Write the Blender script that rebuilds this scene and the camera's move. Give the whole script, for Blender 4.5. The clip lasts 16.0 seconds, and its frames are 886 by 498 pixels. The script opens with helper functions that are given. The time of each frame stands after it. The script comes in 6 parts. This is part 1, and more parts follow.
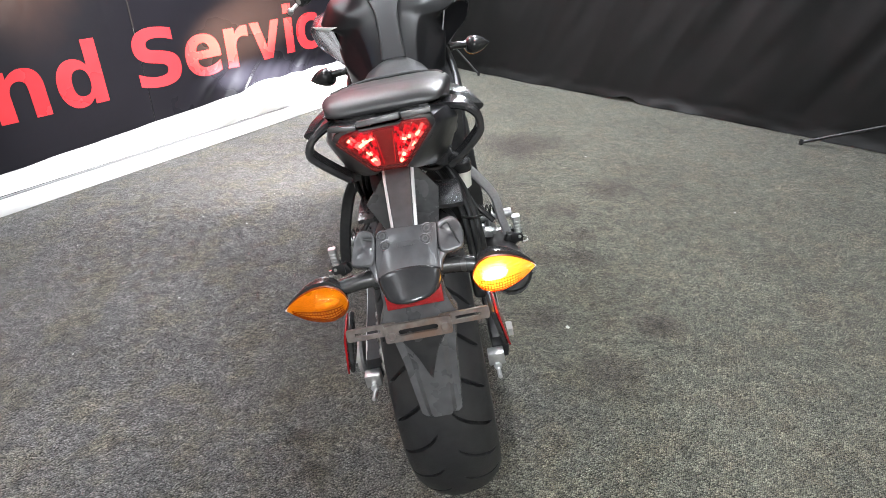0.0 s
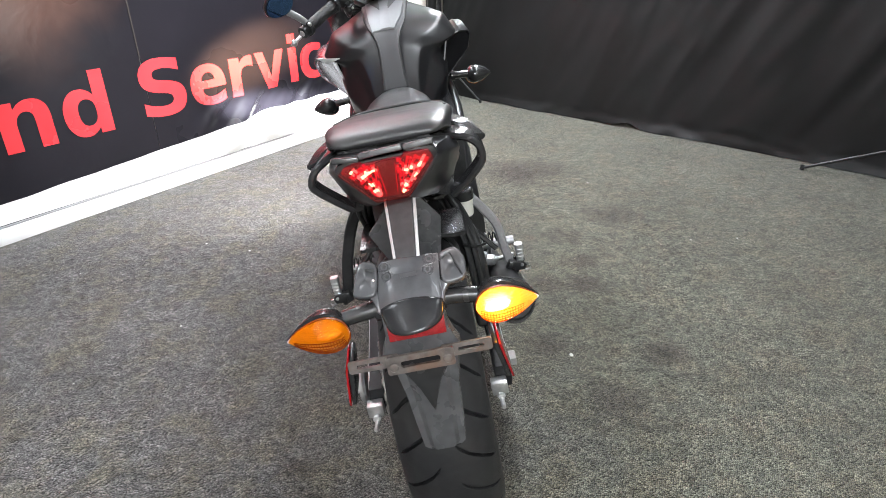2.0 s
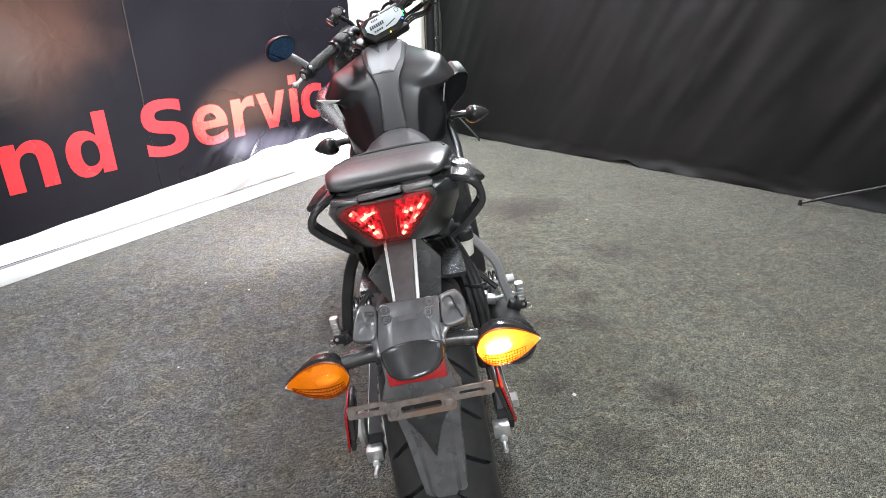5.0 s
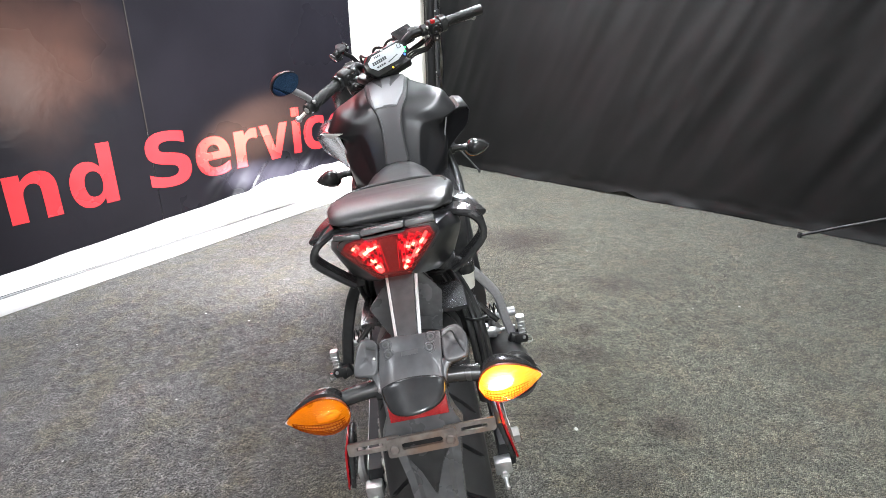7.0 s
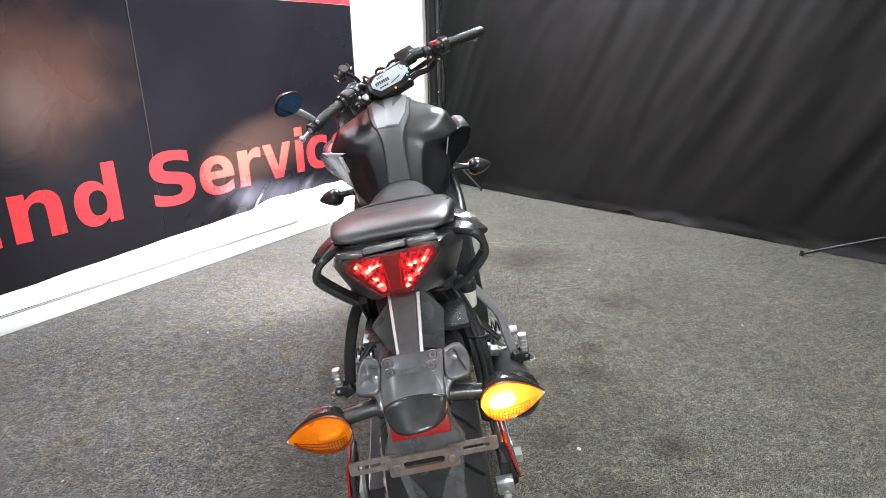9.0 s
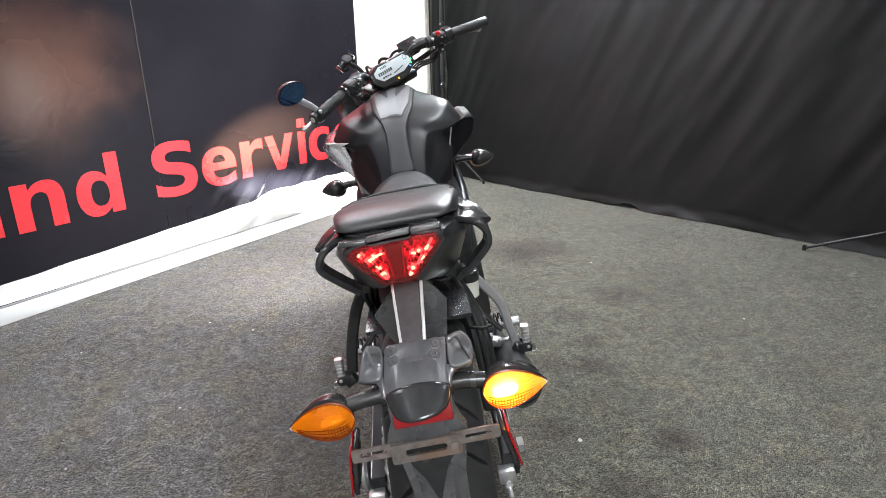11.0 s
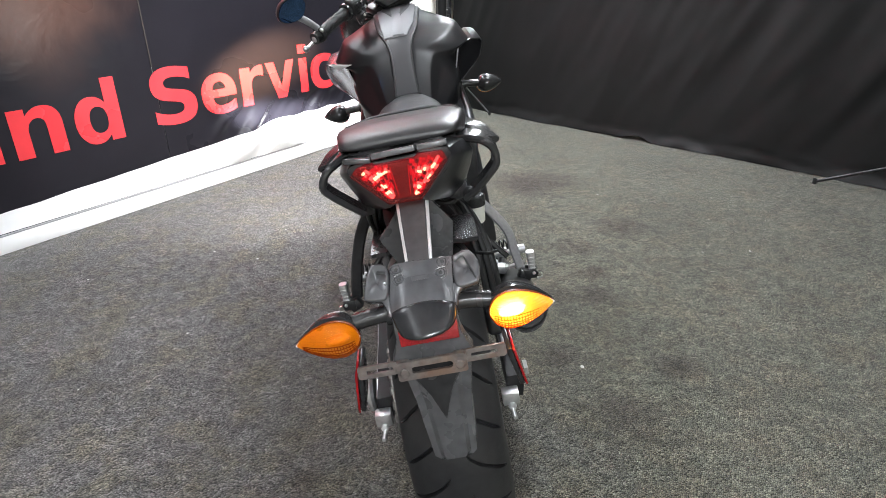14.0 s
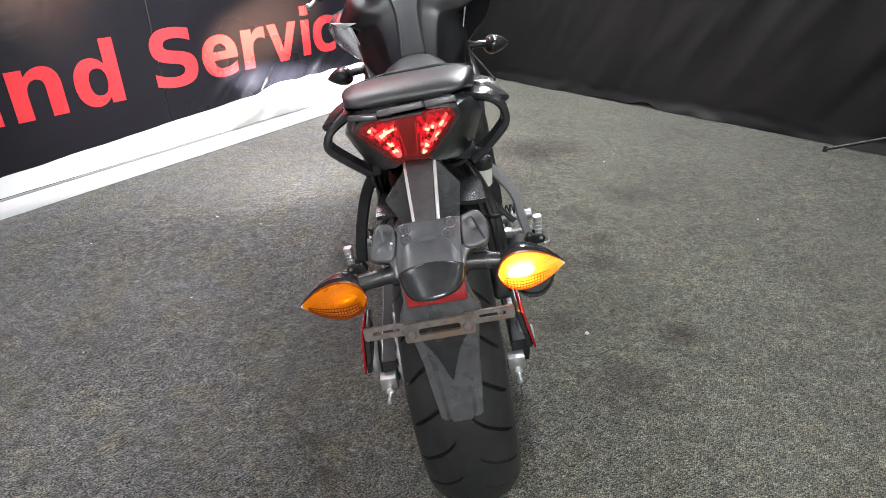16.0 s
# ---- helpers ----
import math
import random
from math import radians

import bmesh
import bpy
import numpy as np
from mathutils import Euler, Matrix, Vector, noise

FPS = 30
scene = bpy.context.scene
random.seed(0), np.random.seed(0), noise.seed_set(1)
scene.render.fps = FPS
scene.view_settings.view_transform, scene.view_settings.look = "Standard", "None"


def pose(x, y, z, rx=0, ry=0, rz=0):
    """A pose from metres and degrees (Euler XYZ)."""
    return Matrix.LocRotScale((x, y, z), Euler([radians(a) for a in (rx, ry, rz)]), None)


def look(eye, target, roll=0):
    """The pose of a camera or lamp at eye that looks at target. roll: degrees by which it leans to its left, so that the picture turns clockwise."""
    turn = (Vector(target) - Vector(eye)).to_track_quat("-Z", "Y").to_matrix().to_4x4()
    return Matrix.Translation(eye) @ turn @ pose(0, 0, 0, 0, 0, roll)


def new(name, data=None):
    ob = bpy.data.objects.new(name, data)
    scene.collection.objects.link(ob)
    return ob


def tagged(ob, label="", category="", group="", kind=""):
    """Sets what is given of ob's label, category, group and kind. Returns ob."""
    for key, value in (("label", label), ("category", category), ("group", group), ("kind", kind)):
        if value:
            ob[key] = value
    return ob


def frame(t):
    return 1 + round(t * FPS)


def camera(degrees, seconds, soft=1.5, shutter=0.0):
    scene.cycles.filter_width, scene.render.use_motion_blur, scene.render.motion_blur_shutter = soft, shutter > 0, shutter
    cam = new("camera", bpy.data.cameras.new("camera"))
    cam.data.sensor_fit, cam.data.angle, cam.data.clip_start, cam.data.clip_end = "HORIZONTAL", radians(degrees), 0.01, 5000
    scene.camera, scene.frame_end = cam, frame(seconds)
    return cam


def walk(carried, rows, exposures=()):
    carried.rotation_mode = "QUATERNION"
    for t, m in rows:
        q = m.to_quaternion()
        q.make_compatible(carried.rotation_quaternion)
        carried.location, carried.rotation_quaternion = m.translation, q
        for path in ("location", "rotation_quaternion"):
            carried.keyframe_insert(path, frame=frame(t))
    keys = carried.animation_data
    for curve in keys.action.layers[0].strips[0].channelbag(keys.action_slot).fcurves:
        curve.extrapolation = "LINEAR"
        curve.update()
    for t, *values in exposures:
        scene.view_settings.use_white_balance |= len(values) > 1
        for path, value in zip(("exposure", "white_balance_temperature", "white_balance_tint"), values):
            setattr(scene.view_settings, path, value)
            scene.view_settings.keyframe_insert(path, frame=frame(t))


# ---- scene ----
cam = camera(72.0, 16.0, soft=0.5)
PATH = [
    (0, (-0.103, -1.086, 1.119), (-0.002, 0.677, 0.179), -1.0),
    (0.5, (-0.104, -1.084, 1.12), (-0.004, 0.688, 0.197), -1.1),
    (1, (-0.104, -1.084, 1.124), (-0.007, 0.697, 0.22), -1.2),
    (1.5, (-0.104, -1.083, 1.127), (-0.008, 0.708, 0.242), -1.2),
    (2, (-0.102, -1.081, 1.126), (-0.006, 0.718, 0.259), -1.3),
    (2.5, (-0.101, -1.08, 1.127), (-0.005, 0.727, 0.274), -1.4),
    (3, (-0.101, -1.078, 1.129), (-0.004, 0.736, 0.292), -1.4),
    (3.5, (-0.1, -1.074, 1.131), (-0.001, 0.748, 0.313), -1.5),
    (4, (-0.101, -1.073, 1.131), (-0.001, 0.757, 0.331), -1.6),
    (6.5, (-0.102, -1.069, 1.137), (0.004, 0.804, 0.444), -1.5),
    (7, (-0.104, -1.072, 1.14), (0.002, 0.81, 0.47), -1.4),
    (7.5, (-0.105, -1.074, 1.142), (-0.001, 0.816, 0.496), -1.4),
    (8, (-0.104, -1.075, 1.142), (0.001, 0.824, 0.522), -1.5),
    (10.5, (-0.106, -1.079, 1.137), (-0.01, 0.824, 0.527), -1.3),
    (11, (-0.107, -1.078, 1.134), (-0.011, 0.817, 0.502), -1.2),
    (11.5, (-0.107, -1.077, 1.13), (-0.013, 0.809, 0.471), -1.1),
    (12, (-0.108, -1.076, 1.125), (-0.017, 0.798, 0.433), -1.2),
    (12.5, (-0.107, -1.076, 1.122), (-0.019, 0.789, 0.403), -1.2),
    (13, (-0.109, -1.074, 1.115), (-0.023, 0.776, 0.359), -1.1),
    (13.5, (-0.11, -1.071, 1.111), (-0.028, 0.764, 0.318), -1.0),
    (14, (-0.111, -1.068, 1.104), (-0.035, 0.751, 0.277), -1.0),
    (14.5, (-0.112, -1.067, 1.1), (-0.041, 0.744, 0.253), -1.0),
    (15, (-0.113, -1.064, 1.095), (-0.046, 0.736, 0.225), -1.0),
    (15.5, (-0.115, -1.061, 1.091), (-0.05, 0.728, 0.199), -0.8),
    (16, (-0.118, -1.056, 1.085), (-0.054, 0.72, 0.167), -0.8),
]
walk(cam, [(t, look(eye, target, roll)) for t, eye, target, roll in PATH],
     exposures=[(0, 0.16), (4, 0.11), (7, 0.26), (8, 0.21), (10.5, 0.01), (13, -0.10), (16, -0.09)])

# ---- light ----
world = bpy.data.worlds.new("world")
scene.world = world
world.use_nodes = True
world.node_tree.nodes["Background"].inputs[0].default_value = (0.80, 0.90, 1.0, 1)
world.node_tree.nodes["Background"].inputs[1].default_value = 0.05


def area_lamp(name, m, w, h, energy, colour):
    d = bpy.data.lights.new(name, "AREA")
    d.shape, d.size, d.size_y, d.energy, d.color = "RECTANGLE", w, h, energy, colour
    ob = new(name, d)
    ob.matrix_world = m
    return ob


# ceiling lamps out of view; the last two added only for fill from behind
LAMPS = [(-1.1, 1.15, 0, 18), (0.45, 1.15, 0, 48), (-0.95, 2.4, 0, 42), (0.42, 3.1, 0, 150), (0.0, -3.1, 90, 165), (-1.5, -1.2, 0, 20), (1.0, -1.2, 0, 12)]
CEIL = 2.75
for lx, ly, rz, e in LAMPS:
    area_lamp("room_lamp", pose(lx, ly, CEIL - 0.10, 0, 0, rz), 0.30, 1.25, e, (0.945, 1.0, 1.06))

# ---- materials ----


def mat(name, base, rough=0.5, metal=0.0, var=0.12, scale=40, bump=0.0, bscale=200, coat=0.0, spec=0.5, sheen=0.0,
        tint=None, tscale=6, tamount=0.0, emit=None, power=0.0):
    """A principled material with colour and roughness varied at two scales, fine relief and wear."""
    m = bpy.data.materials.new(name)
    m.use_nodes = True
    nt = m.node_tree
    b = nt.nodes["Principled BSDF"]
    tc = nt.nodes.new("ShaderNodeTexCoord")
    n1 = nt.nodes.new("ShaderNodeTexNoise")
    n1.inputs["Scale"].default_value, n1.inputs["Detail"].default_value = scale, 5
    n2 = nt.nodes.new("ShaderNodeTexNoise")
    n2.inputs["Scale"].default_value, n2.inputs["Detail"].default_value = tscale, 4
    for n in (n1, n2):
        nt.links.new(tc.outputs["Object"], n.inputs["Vector"])
    ramp = nt.nodes.new("ShaderNodeMapRange")
    ramp.inputs["From Min"].default_value, ramp.inputs["From Max"].default_value = 0.3, 0.7
    ramp.inputs["To Min"].default_value, ramp.inputs["To Max"].default_value = 1 - var, 1 + var
    nt.links.new(n1.outputs[0], ramp.inputs["Value"])
    mul = nt.nodes.new("ShaderNodeVectorMath")
    mul.operation = "SCALE"
    mul.inputs[0].default_value = base
    nt.links.new(ramp.outputs[0], mul.inputs["Scale"])
    mix = nt.nodes.new("ShaderNodeMix")
    mix.data_type = "RGBA"
    r2 = nt.nodes.new("ShaderNodeMapRange")
    r2.inputs["From Min"].default_value, r2.inputs["From Max"].default_value = 0.48, 0.68
    r2.inputs["To Max"].default_value = tamount
    nt.links.new(n2.outputs[0], r2.inputs["Value"])
    nt.links.new(r2.outputs[0], mix.inputs["Factor"])
    nt.links.new(mul.outputs[0], mix.inputs["A"])
    mix.inputs["B"].default_value = (*(tint or base), 1)
    nt.links.new(mix.outputs["Result"], b.inputs["Base Color"])
    rr = nt.nodes.new("ShaderNodeMapRange")
    rr.inputs["From Min"].default_value, rr.inputs["From Max"].default_value = 0.3, 0.7
    rr.inputs["To Min"].default_value, rr.inputs["To Max"].default_value = max(rough - 0.07, 0.02), min(rough + 0.07, 1)
    nt.links.new(n2.outputs[0], rr.inputs["Value"])
    nt.links.new(rr.outputs[0], b.inputs["Roughness"])
    b.inputs["Metallic"].default_value = metal
    b.inputs["Coat Weight"].default_value = coat
    b.inputs["Coat Roughness"].default_value = 0.08
    b.inputs["Specular IOR Level"].default_value = spec
    b.inputs["Sheen Weight"].default_value = sheen
    if emit:
        b.inputs["Emission Color"].default_value = (*emit, 1)
        b.inputs["Emission Strength"].default_value = power
    if bump:
        n3 = nt.nodes.new("ShaderNodeTexNoise")
        n3.inputs["Scale"].default_value, n3.inputs["Detail"].default_value = bscale, 3
        nt.links.new(tc.outputs["Object"], n3.inputs["Vector"])
        bp = nt.nodes.new("ShaderNodeBump")
        bp.inputs["Strength"].default_value, bp.inputs["Distance"].default_value = bump, 0.002
        nt.links.new(n3.outputs[0], bp.inputs["Height"])
        nt.links.new(bp.outputs[0], b.inputs["Normal"])
    return m


def lens_mat(name, colour, clear=0.55, emit=0.0, ribs=700.0, axis=2):
    """Coloured clear plastic with fine moulded ribs; ribs: waves per metre along one axis."""
    m = bpy.data.materials.new(name)
    m.use_nodes = True
    nt = m.node_tree
    b, out = nt.nodes["Principled BSDF"], nt.nodes["Material Output"]
    b.inputs["Base Color"].default_value = (*(c * c for c in colour), 1)
    b.inputs["Roughness"].default_value = 0.12
    b.inputs["Coat Weight"].default_value = 1.0
    b.inputs["Coat Roughness"].default_value = 0.04
    if emit:
        b.inputs["Emission Color"].default_value = (*colour, 1)
        b.inputs["Emission Strength"].default_value = emit
    tc = nt.nodes.new("ShaderNodeTexCoord")
    w = nt.nodes.new("ShaderNodeTexWave")
    w.bands_direction = "XYZ"[axis]
    w.inputs["Scale"].default_value = ribs / 4
    nt.links.new(tc.outputs["Object"], w.inputs["Vector"])
    bp = nt.nodes.new("ShaderNodeBump")
    bp.inputs["Strength"].default_value, bp.inputs["Distance"].default_value = 0.9, 0.002
    nt.links.new(w.outputs["Fac"], bp.inputs["Height"])
    nt.links.new(bp.outputs[0], b.inputs["Normal"])
    t = nt.nodes.new("ShaderNodeBsdfTransparent")
    t.inputs[0].default_value = (*colour, 1)
    mx = nt.nodes.new("ShaderNodeMixShader")
    mx.inputs[0].default_value = clear
    nt.links.new(b.outputs[0], mx.inputs[1])
    nt.links.new(t.outputs[0], mx.inputs[2])
    nt.links.new(mx.outputs[0], out.inputs[0])
    return m


PLASTIC = mat("black_plastic", (0.024, 0.024, 0.025), 0.21, var=0.25, scale=60, bump=0.06, bscale=900, tint=(0.030, 0.029, 0.029), tamount=0.5, tscale=18)
FADED = mat("faded_plastic", (0.075, 0.075, 0.078), 0.28, var=0.25, scale=50, bump=0.08, bscale=900, tint=(0.075, 0.068, 0.068), tamount=0.5, tscale=10)
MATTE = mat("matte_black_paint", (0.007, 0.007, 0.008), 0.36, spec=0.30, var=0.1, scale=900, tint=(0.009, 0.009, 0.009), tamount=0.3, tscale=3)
SCOOP_LIT = mat("lit_scoop_silver", (0.50, 0.50, 0.52), 0.24, metal=0.95, coat=0.0, var=0.08, scale=900)
CARRIER = mat("worn_glossy_plastic", (0.075, 0.075, 0.080), 0.24, var=0.2, scale=50, bump=0.03, bscale=700, tint=(0.135, 0.098, 0.098), tamount=0.6, tscale=14)
GREY = mat("dark_grey_paint", (0.046, 0.046, 0.049), 0.42, metal=0.15, var=0.08, scale=900)
SILVER_PAINT = mat("silver_paint", (0.19, 0.19, 0.20), 0.50, metal=0.45, var=0.06, scale=1200)
VINYL = mat("seat_vinyl", (0.036, 0.035, 0.036), 0.35, var=0.12, scale=300, bump=0.22, bscale=750, tint=(0.042, 0.040, 0.042), tamount=0.5, tscale=12)
STRUT = mat("strut_plastic", (0.062, 0.062, 0.065), 0.52, var=0.2, scale=60, bump=0.1, bscale=700, tint=(0.06, 0.055, 0.055), tamount=0.6, tscale=20)
PIPING = mat("piping", (0.012, 0.012, 0.012), 0.5)
RUBBER = mat("tyre_rubber", (0.017, 0.017, 0.018), 0.47, var=0.25, scale=70, bump=0.15, bscale=500, spec=0.35, tint=(0.034, 0.032, 0.030), tamount=0.4, tscale=9)
GRIP = mat("grip_rubber", (0.012, 0.012, 0.012), 0.5, bump=0.5, bscale=350)
ALU = mat("cast_aluminium", (0.62, 0.62, 0.62), 0.36, metal=0.9, var=0.1, scale=120, bump=0.1, bscale=600, tint=(0.4, 0.4, 0.4), tamount=0.4, tscale=40)
ALU_DULL = mat("dull_aluminium", (0.40, 0.40, 0.41), 0.40, metal=0.6, var=0.1, scale=200)
CHROME = mat("chrome", (0.8, 0.8, 0.8), 0.12, metal=1.0, var=0.03)
BLACK_METAL = mat("black_metal", (0.022, 0.022, 0.023), 0.36, metal=0.2, var=0.2, scale=80)
RUSTY = mat("rusty_steel", (0.150, 0.130, 0.120), 0.42, metal=0.45, var=0.3, scale=90, bump=0.2, bscale=500, tint=(0.17, 0.095, 0.06), tamount=0.7, tscale=22)
CHAIN = mat("chain_steel", (0.20, 0.19, 0.18), 0.4, metal=0.8, var=0.3, scale=200)
CABLE = mat("cable", (0.010, 0.010, 0.010), 0.38)
NAVY_GLASS = mat("mirror_glass", (0.10, 0.20, 0.42), 0.06, metal=1.0, var=0.15, scale=70)
RESERVOIR = mat("reservoir_plastic", (0.72, 0.71, 0.64), 0.4, var=0.05)
RED_REFLECTOR = mat("red_reflector", (0.27, 0.003, 0.006), 0.2, var=0.35, scale=600, bump=0.8, bscale=500, coat=0.8)
RED_PLASTIC = mat("red_switch", (0.6, 0.02, 0.02), 0.35)
LCD = mat("lcd", (0.5, 0.54, 0.56), 0.2, emit=(0.80, 0.88, 0.92), power=0.13, var=0.05)
INK = mat("lcd_ink", (0.06, 0.07, 0.08), 0.4)
LED_GREEN = mat("lit_dot_green", (0.05, 0.5, 0.15), 0.3, emit=(0.05, 0.9, 0.25), power=0.8)
LED_BLUE = mat("lit_dot_blue", (0.05, 0.1, 0.6), 0.3, emit=(0.1, 0.3, 1.0), power=0.9)
LED_AMBER = mat("lit_dot_amber", (0.6, 0.3, 0.02), 0.3, emit=(1, 0.55, 0.05), power=0.9)
AMBER = lens_mat("amber_lens", (1.0, 0.50, 0.045), 0.80, 0.0, 380)
AMBER_RIB = mat("amber_rib", (0.20, 0.036, 0.001), 0.25, var=0.1, coat=0.6)
AMBER_ON = lens_mat("amber_lens_glowing", (1.0, 0.54, 0.07), 0.62, 1.5, 380)
BULB_ON = mat("glowing_bulb", (1, 0.7, 0.3), 0.3, emit=(1, 0.84, 0.42), power=60.0)
RED_LENS = lens_mat("red_lens", (1.0, 0.52, 0.50), 0.94, 0.0, 300, 0)
LAMP_RED = mat("red_reflector_bowl", (0.14, 0.003, 0.005), 0.22, metal=0.4, var=0.5, scale=260, bump=0.8, bscale=300, emit=(1.0, 0.0, 0.06), power=0.05)
LAMP_DARK = mat("dark_red_moulding", (0.10, 0.002, 0.004), 0.2, var=0.5, scale=260, bump=0.6, bscale=400)
LED_ON = mat("lit_led", (1, 0.5, 0.3), 0.3, emit=(1.0, 0.80, 0.46), power=7.0)
LED_DIM = mat("lit_facet", (0.8, 0.1, 0.05), 0.3, emit=(1.0, 0.30, 0.30), power=2.2)
FACET = mat("red_facet", (0.40, 0.004, 0.010), 0.12, metal=0.5, var=0.3, scale=300, emit=(1.0, 0.0, 0.09), power=0.50)
SIDE = mat("satin_side_panel", (0.021, 0.021, 0.023), 0.36, var=0.15, scale=80, tint=(0.03, 0.029, 0.029), tamount=0.4, tscale=16)
BRIGHT = mat("bright_edge", (0.80, 0.80, 0.80), 0.38, metal=0.35, var=0.05)
HOOD = mat("smooth_black_plastic", (0.022, 0.022, 0.024), 0.19, var=0.15, scale=60, tint=(0.04, 0.038, 0.038), tamount=0.4, tscale=20)
BOWL = mat("reflector_bowl", (0.88, 0.88, 0.88), 0.30, metal=0.4, var=0.05, bump=0.25, bscale=120)
SWING = mat("swing_arm_paint", (0.009, 0.009, 0.010), 0.5, spec=0.3, var=0.2, scale=90)
HEAD_GLASS = mat("headlamp_lens", (0.8, 0.8, 0.8), 0.1, emit=(1, 0.98, 0.94), power=15)
CERAMIC_WALL = mat("cream_wall_paint", (0.83, 0.81, 0.74), 0.7, var=0.03, scale=8, bump=0.1, bscale=120, tint=(0.70, 0.66, 0.55), tamount=0.3, tscale=1.5)
CEILING_PAINT = mat("ceiling_paint", (0.78, 0.78, 0.77), 0.85, var=0.03, scale=10)
WHITE_VINYL = mat("white_vinyl", (0.87, 0.87, 0.87), 0.4, var=0.04, scale=12, tint=(0.7, 0.7, 0.7), tamount=0.4, tscale=3)
RED_PRINT = mat("red_print", (0.70, 0.043, 0.053), 0.29, var=0.05, scale=14, tint=(0.78, 0.06, 0.07), tamount=0.3, tscale=4)
CLOTH = mat("black_cloth", (0.0046, 0.0047, 0.0049), 0.60, var=0.18, scale=5, bump=0.2, bscale=900, spec=0.28, tint=(0.0066, 0.0066, 0.0066), tamount=0.6, tscale=2.2)
SEAM_TAPE = mat("seam_tape", (0.026, 0.020, 0.018), 0.6, var=0.3, scale=30)
CRUMB = mat("paper_crumb", (0.6, 0.6, 0.57), 0.8)
FIXTURE = mat("white_fixture", (0.8, 0.8, 0.8), 0.4)


def vinyl_banner_mat(name, blot=None):
    m = mat(name, (0.0125, 0.0116, 0.0155), 0.30, var=0.12, scale=3, spec=0.30, tint=(0.016, 0.0145, 0.020), tamount=0.5, tscale=1.3)
    nt = m.node_tree
    b = nt.nodes["Principled BSDF"]
    tc = nt.nodes.new("ShaderNodeTexCoord")
    n = nt.nodes.new("ShaderNodeTexNoise")
    n.inputs["Scale"].default_value, n.inputs["Detail"].default_value, n.inputs["Distortion"].default_value = 3.4, 4, 0.6
    nt.links.new(tc.outputs["Object"], n.inputs["Vector"])
    bp = nt.nodes.new("ShaderNodeBump")
    bp.inputs["Strength"].default_value, bp.inputs["Distance"].default_value = 0.32, 0.02
    nt.links.new(n.outputs[0], bp.inputs["Height"])
    nt.links.new(bp.outputs[0], b.inputs["Normal"])
    if blot:
        # a brown reflection put into this panel's colour as a blurred blot
        d = nt.nodes.new("ShaderNodeVectorMath")
        d.operation = "DISTANCE"
        nt.links.new(tc.outputs["Object"], d.inputs[0])
        d.inputs[1].default_value = blot
        w = nt.nodes.new("ShaderNodeTexNoise")
        w.inputs["Scale"].default_value, w.inputs["Detail"].default_value = 1.7, 4
        nt.links.new(tc.outputs["Object"], w.inputs["Vector"])
        ad = nt.nodes.new("ShaderNodeMath")
        ad.operation = "MULTIPLY_ADD"
        nt.links.new(w.outputs[0], ad.inputs[0])
        ad.inputs[1].default_value = 0.9
        nt.links.new(d.outputs["Value"], ad.inputs[2])
        mr = nt.nodes.new("ShaderNodeMapRange")
        mr.interpolation_type = "SMOOTHSTEP"
        for key, v in (("From Min", 0.40), ("From Max", 0.96), ("To Min", 1.0), ("To Max", 0.0)):
            mr.inputs[key].default_value = v
        nt.links.new(ad.outputs[0], mr.inputs["Value"])
        mx = nt.nodes.new("ShaderNodeMix")
        mx.data_type = "RGBA"
        old = b.inputs["Base Color"].links[0].from_socket
        nt.links.new(mr.outputs[0], mx.inputs["Factor"])
        nt.links.new(old, mx.inputs["A"])
        mx.inputs["B"].default_value = (0.120, 0.062, 0.048, 1)
        nt.links.new(mx.outputs["Result"], b.inputs["Base Color"])
    return m


BANNER = vinyl_banner_mat("dark_vinyl")
BANNER_GLARE = vinyl_banner_mat("dark_vinyl_glare", (-1.92, 0.0, 1.12))


